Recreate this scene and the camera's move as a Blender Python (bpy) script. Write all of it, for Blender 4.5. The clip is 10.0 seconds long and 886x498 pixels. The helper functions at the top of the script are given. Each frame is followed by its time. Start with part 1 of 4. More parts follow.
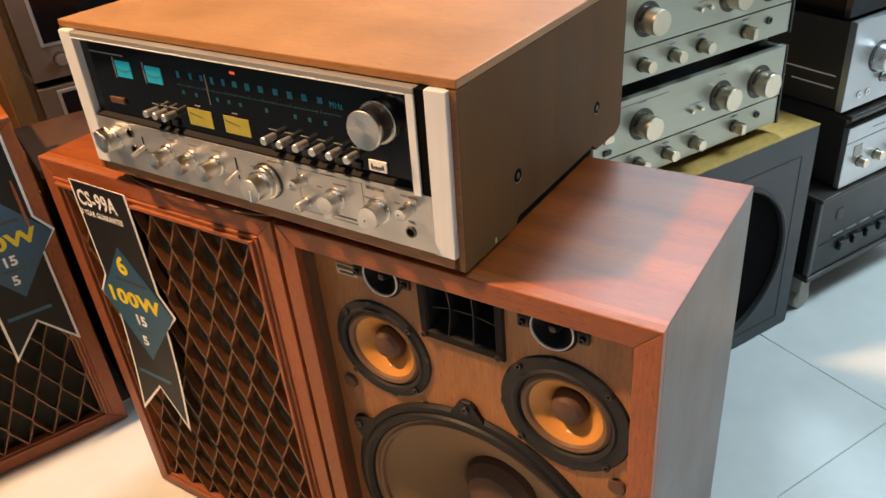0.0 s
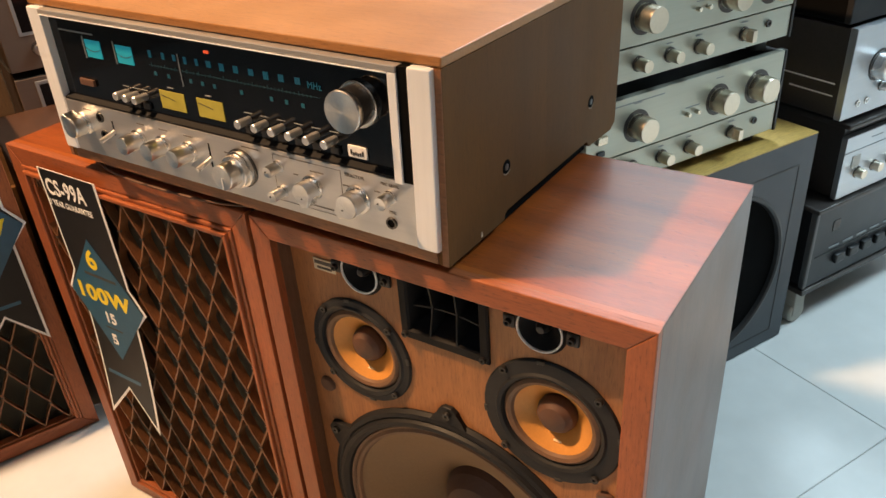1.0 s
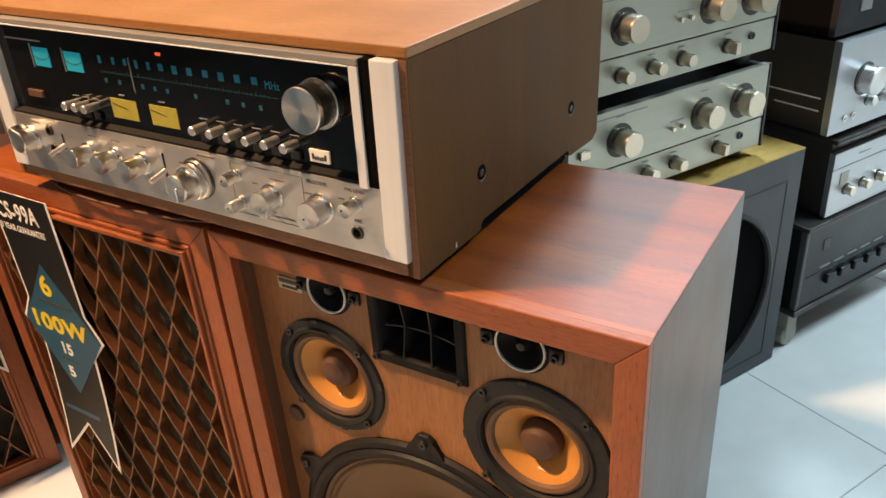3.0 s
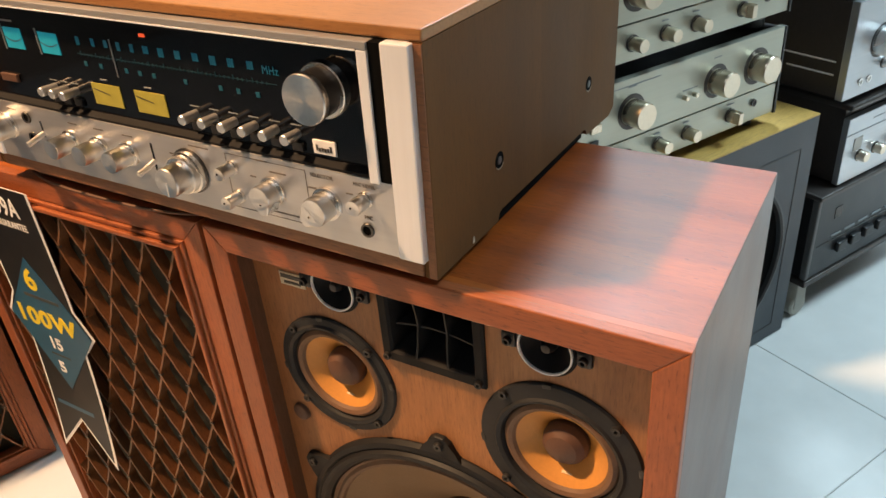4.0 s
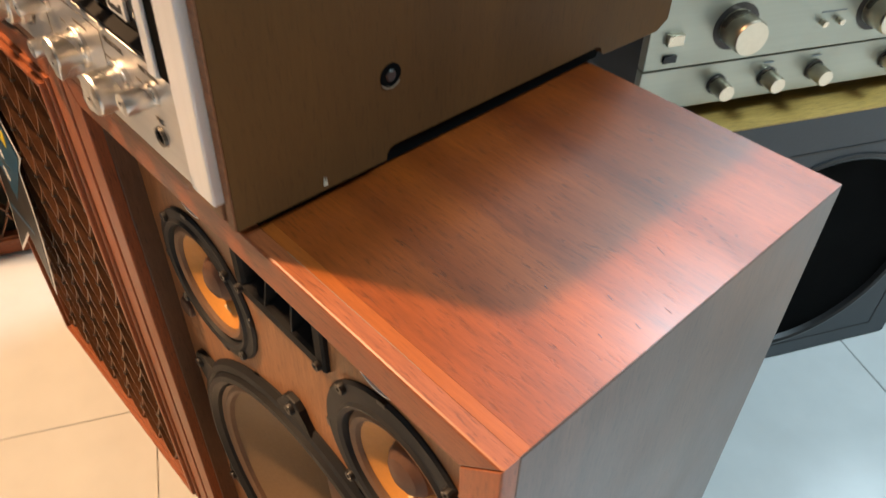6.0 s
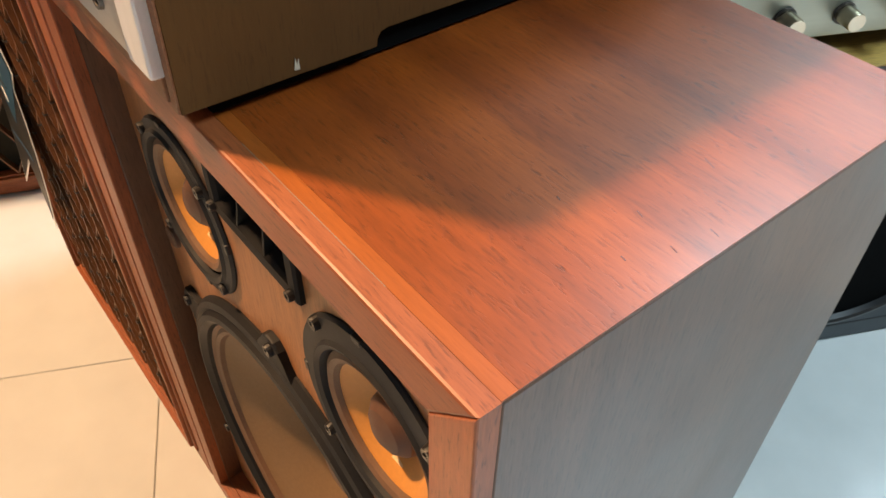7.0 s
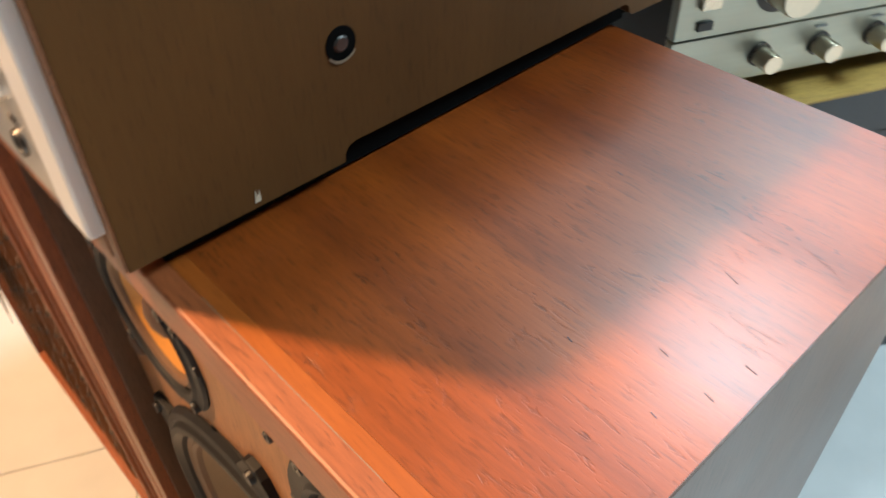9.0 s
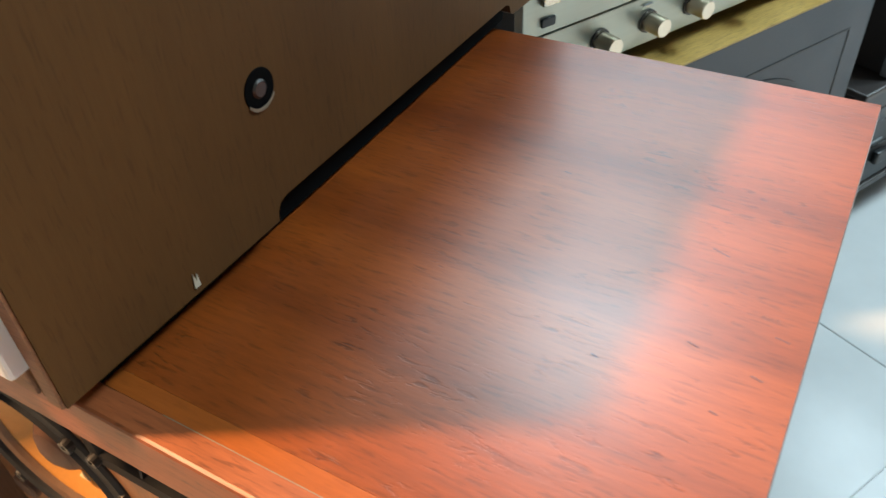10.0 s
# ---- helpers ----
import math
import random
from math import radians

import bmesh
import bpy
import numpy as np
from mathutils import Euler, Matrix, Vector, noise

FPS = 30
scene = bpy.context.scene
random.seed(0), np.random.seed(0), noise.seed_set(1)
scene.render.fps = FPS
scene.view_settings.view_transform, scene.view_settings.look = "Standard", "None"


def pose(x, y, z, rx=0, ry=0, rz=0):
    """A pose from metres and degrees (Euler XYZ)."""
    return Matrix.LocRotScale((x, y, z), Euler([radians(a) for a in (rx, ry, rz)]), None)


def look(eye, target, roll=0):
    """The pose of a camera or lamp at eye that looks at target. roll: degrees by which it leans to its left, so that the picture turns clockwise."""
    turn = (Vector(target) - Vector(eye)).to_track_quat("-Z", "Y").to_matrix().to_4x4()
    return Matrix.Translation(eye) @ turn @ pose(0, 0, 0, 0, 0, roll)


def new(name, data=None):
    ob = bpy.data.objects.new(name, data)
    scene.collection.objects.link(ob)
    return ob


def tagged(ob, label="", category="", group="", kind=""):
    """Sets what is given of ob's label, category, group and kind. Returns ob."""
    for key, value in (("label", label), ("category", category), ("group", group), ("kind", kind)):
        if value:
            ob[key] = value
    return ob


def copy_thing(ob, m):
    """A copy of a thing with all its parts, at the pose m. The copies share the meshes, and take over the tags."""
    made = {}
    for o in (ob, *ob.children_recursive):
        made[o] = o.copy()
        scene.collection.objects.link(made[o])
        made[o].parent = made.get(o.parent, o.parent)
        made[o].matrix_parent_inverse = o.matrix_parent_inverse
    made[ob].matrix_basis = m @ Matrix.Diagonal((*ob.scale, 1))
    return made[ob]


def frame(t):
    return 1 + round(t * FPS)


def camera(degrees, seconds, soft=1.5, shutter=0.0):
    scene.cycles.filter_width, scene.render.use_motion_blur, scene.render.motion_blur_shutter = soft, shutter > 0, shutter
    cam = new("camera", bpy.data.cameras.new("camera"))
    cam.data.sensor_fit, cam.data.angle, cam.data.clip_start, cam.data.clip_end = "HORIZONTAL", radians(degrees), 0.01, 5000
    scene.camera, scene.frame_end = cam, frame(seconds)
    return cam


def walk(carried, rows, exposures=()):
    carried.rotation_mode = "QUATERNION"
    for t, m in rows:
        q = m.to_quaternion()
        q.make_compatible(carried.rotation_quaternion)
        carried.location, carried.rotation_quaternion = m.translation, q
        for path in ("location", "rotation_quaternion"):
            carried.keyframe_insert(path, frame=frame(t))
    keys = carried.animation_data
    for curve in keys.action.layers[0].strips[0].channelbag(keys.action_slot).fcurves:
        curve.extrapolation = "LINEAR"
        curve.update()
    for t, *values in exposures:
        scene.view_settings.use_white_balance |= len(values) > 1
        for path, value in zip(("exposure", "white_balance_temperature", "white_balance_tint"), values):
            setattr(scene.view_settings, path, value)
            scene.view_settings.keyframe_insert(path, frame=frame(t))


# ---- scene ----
# camera and its walk
cam = camera(58.9, 10.0, shutter=0.5)
PATH = [
    (0, (0.148, -0.502, 1.035), (-0.84, 0.885, -0.014), -5.6),
    (0.5, (0.147, -0.485, 1.014), (-0.839, 0.913, -0.023), -4.7),
    (1, (0.137, -0.476, 0.996), (-0.84, 0.94, -0.024), -4.0),
    (1.5, (0.127, -0.475, 0.982), (-0.865, 0.955, -0.004), -4.1),
    (2, (0.121, -0.466, 0.973), (-0.88, 0.984, 0.027), -4.3),
    (2.5, (0.118, -0.456, 0.959), (-0.866, 1.015, 0.027), -4.1),
    (3, (0.127, -0.441, 0.951), (-0.842, 1.033, 0.009), -4.2),
    (4.5, (0.058, -0.369, 0.956), (-0.831, 1.045, -0.144), -4.8),
    (5, (0.055, -0.307, 0.959), (-0.847, 1.028, -0.225), -2.4),
    (5.5, (0.094, -0.202, 0.934), (-0.929, 0.966, -0.327), -0.0),
    (6, (0.106, -0.135, 0.902), (-0.971, 0.882, -0.441), 1.2),
    (6.2, (0.107, -0.119, 0.887), (-0.973, 0.863, -0.481), 1.4),
    (7.3, (0.09, -0.079, 0.818), (-1.055, 0.808, -0.562), 0.5),
    (7.5, (0.088, -0.067, 0.823), (-1.071, 0.81, -0.55), 0.5),
    (8, (0.084, -0.049, 0.821), (-1.101, 0.816, -0.538), 2.0),
    (8.5, (0.07, -0.055, 0.827), (-1.106, 0.822, -0.533), 2.1),
    (9, (0.044, -0.057, 0.834), (-1.054, 0.921, -0.522), -1.9),
    (9.5, (0.02, -0.056, 0.827), (-0.915, 1.088, -0.521), -4.2),
    (10, (-0.01, -0.069, 0.818), (-0.817, 1.203, -0.497), -4.1),
]
EXPOSURES = [(0.0, -0.01), (3.0, 0.07), (5.0, 0.08), (7.5, 0.10), (10.0, 0.19)]
walk(cam, [(t, look(eye, target, roll)) for t, eye, target, roll in PATH], EXPOSURES)

# ---- light: dim room, one warm spotlight in the ceiling, cool ceiling panels over the aisle ----
world = bpy.data.worlds.new("world")
scene.world = world
world.use_nodes = True
world.node_tree.nodes["Background"].inputs[0].default_value = (0.8, 0.85, 0.9, 1)
world.node_tree.nodes["Background"].inputs[1].default_value = 0.015


def lamp(name, kind, place, target, power, colour, size, size_y=None, spread=None):
    data = bpy.data.lights.new(name, kind)
    data.energy, data.color = power, colour
    if kind == "AREA":
        data.shape = "RECTANGLE" if size_y else "DISK"
        data.size = size
        if size_y:
            data.size_y = size_y
        if spread:
            data.spread = radians(spread)
    else:
        data.shadow_soft_size = size
        data.spot_size, data.spot_blend = radians(spread), 0.6
    ob = new(name, data)
    ob.matrix_world = look(place, target)
    return ob


WARM, COOL = (1.0, 0.595, 0.305), (0.72, 0.885, 1.0)
lamp("warm_spotlight", "SPOT", (-1.40, -0.67, 2.62), (-0.45, 0.0, 0.6), 455, WARM, 0.065, spread=85)
for x, y, power, wide, deep in ((-0.64, 1.90, 54, 0.38, 0.38), (-0.70, 3.25, 29, 1.40, 0.50)):
    lamp("cool_ceiling_panel", "AREA", (x, y, 2.68), (x, y, 0), power, COOL, wide, deep)
lamp("cool_panel_aisle", "AREA", (1.15, 1.7, 2.68), (1.15, 1.7, 0), 90, (0.67, 0.88, 1.0), 0.6, 1.2)

lamp("front_ceiling_panel", "AREA", (0.1, -1.9, 2.68), (0.1, -1.9, 0), 6, (0.86, 0.93, 1.0), 0.6, 1.2)

# ---- materials ----


def material(name):
    m = bpy.data.materials.new(name)
    m.use_nodes = True
    return m, m.node_tree, m.node_tree.nodes["Principled BSDF"]


def node(tree, kind, **inputs):
    n = tree.nodes.new(kind)
    for key, value in inputs.items():
        n.inputs[key.replace("_", " ")].default_value = value
    return n


def ramp(tree, source, stops):
    r = tree.nodes.new("ShaderNodeValToRGB")
    while len(r.color_ramp.elements) < len(stops):
        r.color_ramp.elements.new(0.5)
    for e, (at, c) in zip(r.color_ramp.elements, stops):
        e.position, e.color = at, (*c, 1)
    tree.links.new(source, r.inputs[0])
    return r.outputs[0]


def coords(tree, scale=(1, 1, 1), turn=(0, 0, 0)):
    tc = tree.nodes.new("ShaderNodeTexCoord")
    mp = tree.nodes.new("ShaderNodeMapping")
    mp.inputs["Scale"].default_value = scale
    mp.inputs["Rotation"].default_value = [radians(a) for a in turn]
    tree.links.new(tc.outputs["Object"], mp.inputs[0])
    return mp.outputs[0]


def noise_tex(tree, vec, scale, detail=4, rough=0.6, distort=0.0):
    n = node(tree, "ShaderNodeTexNoise", Scale=scale, Detail=detail, Roughness=rough, Distortion=distort)
    tree.links.new(vec, n.inputs["Vector"])
    return n.outputs["Fac"]


def mix(tree, fac, a, b, how="MIX"):
    n = tree.nodes.new("ShaderNodeMix")
    n.data_type, n.blend_type = "RGBA", how
    for sock, v in ((n.inputs[0], fac), (n.inputs[6], a), (n.inputs[7], b)):
        if hasattr(v, "links"):
            tree.links.new(v, sock)
        else:
            sock.default_value = v if isinstance(v, float) else (*v, 1)
    return n.outputs[2]


def bump(tree, height, bsdf, strength, distance):
    b = node(tree, "ShaderNodeBump", Strength=strength, Distance=distance)
    tree.links.new(height, b.inputs["Height"])
    tree.links.new(b.outputs[0], bsdf.inputs["Normal"])


def wood(name, dark, light, grain="x", rough=0.4, pores=0.5, coat=0.0, ring=7.0, streak=0.35, relief=0.10, crackle=0.0):
    """Veneer with long figure, fine pores and slight wear; grain names the axis that it runs along."""
    m, t, b = material(name)
    along = {"x": (0.07, 1, 1), "y": (1, 0.07, 1), "z": (1, 1, 0.07)}[grain]
    v = coords(t, along)
    figure = noise_tex(t, v, ring, 3, 0.55, 1.2)
    fine = noise_tex(t, coords(t, {"x": (0.10, 1, 1), "y": (1, 0.10, 1), "z": (1, 1, 0.10)}[grain]), 420, 5, 0.7)
    blotch = noise_tex(t, coords(t), 6, 3, 0.5)
    long_pores = noise_tex(t, coords(t, {"x": (0.13, 1, 1), "y": (1, 0.13, 1), "z": (1, 1, 0.13)}[grain]), 760, 2, 0.5)
    base = ramp(t, figure, [(0.28, dark), (0.5, [0.5 * (p + q) for p, q in zip(dark, light)]), (0.72, light)])
    shade = ramp(t, fine, [(0.3, (1 - streak,) * 3), (0.65, (1.0, 1.0, 1.0))])
    c = mix(t, 1.0, base, shade, "MULTIPLY")
    c = mix(t, 1.0, c, ramp(t, blotch, [(0.3, (0.82, 0.80, 0.78)), (0.7, (1.08, 1.06, 1.05))]), "MULTIPLY")
    c = mix(t, 1.0, c, ramp(t, long_pores, [(0.32, (1 - pores,) * 3), (0.42, (1, 1, 1))]), "MULTIPLY")
    t.links.new(c, b.inputs["Base Color"])
    t.links.new(ramp(t, blotch, [(0.3, (rough * 0.85,) * 3), (0.7, (min(1, rough * 1.2),) * 3)]), b.inputs["Roughness"])
    b.inputs["Coat Weight"].default_value = coat
    b.inputs["Coat Roughness"].default_value = 0.25
    height = long_pores
    if crackle:
        wavy = noise_tex(t, coords(t, (0.20, 1, 1)), 430, 3, 0.5, 0.9)
        patch = noise_tex(t, coords(t), 24, 4, 0.65)
        pits = mix(t, 1.0, ramp(t, wavy, [(0.34, (0, 0, 0)), (0.42, (1, 1, 1))]), ramp(t, patch, [(0.46, (1, 1, 1)), (0.60, (0, 0, 0))]), "LIGHTEN")
        c = mix(t, 1.0, c, ramp(t, pits, [(0.0, (1 - 0.45 * crackle,) * 3), (0.8, (1, 1, 1))]), "MULTIPLY")
        t.links.new(c, b.inputs["Base Color"])
        height = mix(t, 0.72, long_pores, pits)
    bump(t, height, b, relief, 0.0004)
    return m


def plain(name, colour, rough=0.5, metal=0.0, vary=0.12, grain=90.0, relief=0.15, emit=0.0, stretch=(1, 1, 1), coat=0.0):
    """Paint, plastic, paper, rubber or metal with slight variation and fine relief."""
    m, t, b = material(name)
    v = coords(t, stretch)
    n1, n2 = noise_tex(t, v, grain, 3), noise_tex(t, coords(t), 9, 3)
    lo, hi = [c * (1 - vary) for c in colour], [min(1, c * (1 + vary)) for c in colour]
    c = mix(t, 0.5, ramp(t, n1, [(0.3, lo), (0.7, hi)]), ramp(t, n2, [(0.3, lo), (0.7, hi)]))
    t.links.new(c, b.inputs["Base Color"])
    t.links.new(ramp(t, n2, [(0.3, (rough * 0.85,) * 3), (0.7, (min(1, rough * 1.15),) * 3)]), b.inputs["Roughness"])
    b.inputs["Metallic"].default_value = metal
    b.inputs["Coat Weight"].default_value = coat
    if emit:
        t.links.new(c, b.inputs["Emission Color"])
        b.inputs["Emission Strength"].default_value = emit
    if relief:
        bump(t, n1, b, relief, 0.0004)
    return m


RED_D, RED_L = (0.235, 0.062, 0.020), (0.44, 0.124, 0.038)
W_TOP = wood("mahogany_top", (0.150, 0.0290, 0.0050), (0.390, 0.0900, 0.0115), "x", 0.36, 0.26, coat=0.17, ring=12.0, streak=0.28, relief=0.26, crackle=0.9)
W_TOP.node_tree.nodes["Principled BSDF"].inputs["Coat Roughness"].default_value = 0.27
W_BAND = wood("orange_edge_band", (0.26, 0.060, 0.009), (0.44, 0.112, 0.015), "x", 0.36, 0.12, ring=12.0, streak=0.2)
W_TOP.node_tree.nodes["Principled BSDF"].inputs["Specular IOR Level"].default_value = 0.42
W_X = wood("mahogany_rail", RED_D, RED_L, "x", 0.42, 0.4)
W_Z = wood("mahogany_stile", RED_D, RED_L, "z", 0.42, 0.4)
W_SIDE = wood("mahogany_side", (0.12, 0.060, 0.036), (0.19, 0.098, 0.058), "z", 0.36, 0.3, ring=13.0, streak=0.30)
W_BAFFLE = wood("walnut_baffle", (0.30, 0.119, 0.040), (0.46, 0.198, 0.068), "z", 0.5, 0.24, streak=0.28)
W_LAT = wood("lattice_wood", (0.12, 0.050, 0.019), (0.235, 0.098, 0.038), "z", 0.45, 0.3)
# receiver top and sides: one veneer, light and shade put into the colours
W_RTOP = wood("lit_walnut_top", (0.33, 0.146, 0.045), (0.43, 0.200, 0.064), "x", 0.5, 0.25, streak=0.18)
W_RSIDE = wood("shaded_walnut_side", (0.104, 0.045, 0.0105), (0.138, 0.060, 0.0145), "z", 0.7, 0.15, streak=0.12, ring=9)
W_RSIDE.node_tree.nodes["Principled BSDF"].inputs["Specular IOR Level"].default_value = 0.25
W_REDGE = wood("walnut_veneer_edge", (0.24, 0.10, 0.045), (0.36, 0.16, 0.07), "x", 0.5, 0.3)
W_PLY = wood("yellow_plywood", (0.46, 0.29, 0.07), (0.66, 0.44, 0.12), "x", 0.45, 0.3)
W_POST = wood("golden_shelf_wood", (0.12, 0.055, 0.018), (0.22, 0.105, 0.032), "z", 0.5, 0.3)
W_DARK = wood("dark_cabinet_wood", (0.05, 0.021, 0.010), (0.10, 0.042, 0.019), "z", 0.5, 0.3)
BRUSHED = plain("brushed_aluminium", (0.60, 0.595, 0.59), 0.38, 0.85, 0.06, 260, 0.12, stretch=(0.03, 1, 1))
SATIN = plain("satin_end_trim", (0.84, 0.86, 0.90), 0.42, 0.2, 0.05, 240, 0.12, stretch=(1, 1, 0.05))
STRIP = plain("satin_grey_trim", (0.42, 0.41, 0.40), 0.4, 0.5, 0.06, 240, 0.1, stretch=(0.03, 1, 1))
PLATED = plain("plated_button", (0.74, 0.73, 0.71), 0.3, 0.8, 0.06, 200, 0.1)
SPUN = plain("spun_aluminium", (0.72, 0.71, 0.69), 0.27, 1.0, 0.08, 300, 0.2)
for spun_metal in (SPUN,):
    tangent = spun_metal.node_tree.nodes.new("ShaderNodeTangent")
    tangent.direction_type, tangent.axis = "RADIAL", "Y"
    spun_bsdf = spun_metal.node_tree.nodes["Principled BSDF"]
    spun_metal.node_tree.links.new(tangent.outputs[0], spun_bsdf.inputs["Tangent"])
    spun_bsdf.inputs["Anisotropic"].default_value = 0.75
CHAMPAGNE = plain("champagne_panel", (0.44, 0.45, 0.38), 0.42, 0.75, 0.05, 240, 0.08, stretch=(0.03, 1, 1))
GOLD = plain("champagne_knob_metal", (0.66, 0.58, 0.46), 0.28, 1.0, 0.06, 200, 0.1)
SILVER = plain("silver_panel", (0.50, 0.53, 0.56), 0.38, 0.8, 0.05, 240, 0.08, stretch=(0.03, 1, 1))
BRONZE = plain("bronze_panel", (0.23, 0.175, 0.14), 0.42, 0.75, 0.06, 220, 0.08, stretch=(0.03, 1, 1))
BLACK = plain("black_plastic", (0.012, 0.012, 0.013), 0.42, 0.0, 0.2, 160, 0.2)
HORN = plain("dark_horn_plastic", (0.010, 0.010, 0.011), 0.65, 0.0, 0.2, 160, 0.1)
HORN.node_tree.nodes["Principled BSDF"].inputs["Specular IOR Level"].default_value = 0.2
MATT = plain("matt_black", (0.003, 0.003, 0.003), 0.9, 0.0, 0.2, 160, 0.0)
MATT.node_tree.nodes["Principled BSDF"].inputs["Specular IOR Level"].default_value = 0.06
GLOSS = plain("gloss_black", (0.005, 0.005, 0.006), 0.08, 0.0, 0.2, 60, 0.0)
GLOSS.node_tree.nodes["Principled BSDF"].inputs["Specular IOR Level"].default_value = 0.3
CAST = plain("grey_driver_frame", (0.020, 0.021, 0.023), 0.6, 0.0, 0.2, 180, 0.25)
RUBBER = plain("black_rubber", (0.011, 0.011, 0.012), 0.55, 0.0, 0.25, 140, 0.3)
for dull in (CAST, RUBBER):
    dull.node_tree.nodes["Principled BSDF"].inputs["Specular IOR Level"].default_value = 0.28
CONE_W = plain("tan_paper_cone", (0.21, 0.125, 0.06), 0.7, 0.0, 0.12, 320, 0.5)
CONE_Y = plain("orange_paper_cone", (0.62, 0.27, 0.055), 0.5, 0.0, 0.08, 320, 0.3)
BROWN = plain("brown_dust_cap", (0.105, 0.05, 0.03), 0.6, 0.0, 0.15, 200, 0.3)
BROWN_RIM = plain("brown_surround", (0.16, 0.085, 0.045), 0.6, 0.0, 0.15, 260, 0.4)
CLOTH = plain("dark_grille_cloth", (0.026, 0.027, 0.020), 0.9, 0.0, 0.35, 700, 0.6)
CARD = plain("black_card", (0.007, 0.007, 0.009), 0.40, 0.0, 0.2, 60, 0.05)
CARD.node_tree.nodes["Principled BSDF"].inputs["Specular IOR Level"].default_value = 0.3
TEAL = plain("teal_print", (0.012, 0.085, 0.165), 0.35, 0.0, 0.12, 60, 0.0)
WHITE = plain("white_print", (0.88, 0.87, 0.86), 0.4, 0.0, 0.04, 60, 0.0)
YELLOW = plain("yellow_print", (0.80, 0.62, 0.02), 0.4, 0.0, 0.04, 60, 0.0)
DIMTEAL = plain("dim_teal_print", (0.010, 0.05, 0.07), 0.4, 0.0, 0.1, 60, 0.0)
INK = plain("dark_print", (0.05, 0.045, 0.04), 0.5, 0.0, 0.1, 60, 0.0)
PALEPRINT = plain("pale_print", (0.75, 0.52, 0.28), 0.5, 0.0, 0.1, 60, 0.0)
PANELINK = plain("brown_grey_print", (0.15, 0.13, 0.11), 0.5, 0.0, 0.1, 60, 0.0)
GREYINK = plain("grey_print", (0.20, 0.22, 0.23), 0.5, 0.0, 0.1, 60, 0.0)
METER_B = plain("lit_teal_meter", (0.008, 0.26, 0.34), 0.5, 0.0, 0.12, 40, 0.0, emit=0.36)
METER_Y = plain("lit_amber_meter", (0.38, 0.33, 0.05), 0.5, 0.0, 0.2, 50, 0.0, emit=0.06)
DIAL_B = plain("lit_dial_figures", (0.006, 0.13, 0.20), 0.5, 0.0, 0.15, 60, 0.0, emit=0.12)
DIMDIAL = plain("dim_dial_figures", (0.006, 0.08, 0.12), 0.5, 0.0, 0.15, 60, 0.0, emit=0.06)
RED_LED = plain("lit_red_pointer", (0.9, 0.10, 0.03), 0.5, 0.0, 0.1, 60, 0.0, emit=0.8)
BOXPAINT = plain("blue_black_paint", (0.030, 0.037, 0.046), 0.45, 0.0, 0.15, 260, 0.3)
TILE = plain("pale_floor_tile", (0.62, 0.635, 0.62), 0.22, 0.0, 0.05, 14, 0.03)
GROUT = plain("grey_grout", (0.52, 0.51, 0.49), 0.8, 0.0, 0.15, 120, 0.3)
# unseen room shell: north wall pale for sheen, the rest dim against bounce
PALEWALL = plain("pale_sheen_wall", (0.66, 0.66, 0.66), 0.8, 0.0, 0.05, 60, 0.2)
WALL = plain("low_bounce_wall", (0.20, 0.17, 0.14), 0.8, 0.0, 0.05, 60, 0.2)
CEIL = plain("low_bounce_ceiling", (0.36, 0.35, 0.34), 0.85, 0.0, 0.04, 60, 0.2)
DARKMETAL = plain("dark_brown_metal", (0.058, 0.050, 0.046), 0.4, 0.3, 0.15, 200, 0.15)
PALEPLASTIC = plain("yellowed_caster_plastic", (0.36, 0.35, 0.30), 0.5, 0.0, 0.12, 90, 0.1)
SCREWM = plain("dark_steel_screw", (0.12, 0.115, 0.11), 0.35, 1.0, 0.1, 120, 0.1)
RIM = plain("worn_rim_highlight", (0.22, 0.165, 0.11), 0.6, 0.0, 0.15, 200, 0.2)
CHIP = plain("bare_chipped_wood", (0.62, 0.55, 0.42), 0.7, 0.0, 0.1, 200, 0.2)
SCUFF = plain("dark_scuff", (0.10, 0.040, 0.030), 0.55, 0.0, 0.3, 200, 0.0)

# ---- mesh helpers ----


def finish(bm, name, mat, smooth=None):
    bmesh.ops.recalc_face_normals(bm, faces=bm.faces)
    me = bpy.data.meshes.new(name)
    bm.to_mesh(me)
    bm.free()
    me.materials.append(mat)
    if smooth:
        me.shade_smooth()
        me.set_sharp_from_angle(angle=radians(smooth))
    return me


def part(name, bm, mat, parent, label="", smooth=20, m=None):
    ob = new(name, finish(bm, name, mat, smooth))
    ob.parent = parent
    if m is not None:
        ob.matrix_basis = m
    return tagged(ob, label)


def again(ob, m, parent=None):
    """One more part on the same mesh."""
    o = new(ob.name.split(".")[0], ob.data)
    o.parent = parent or ob.parent
    o.matrix_basis = m
    return tagged(o, ob.get("label", ""))


def thing(name, label, category, m=None, group="", kind=""):
    ob = new(name)
    ob.empty_display_size = 0.05
    if m is not None:
        ob.matrix_basis = m
    return tagged(ob, label, category, group, kind)


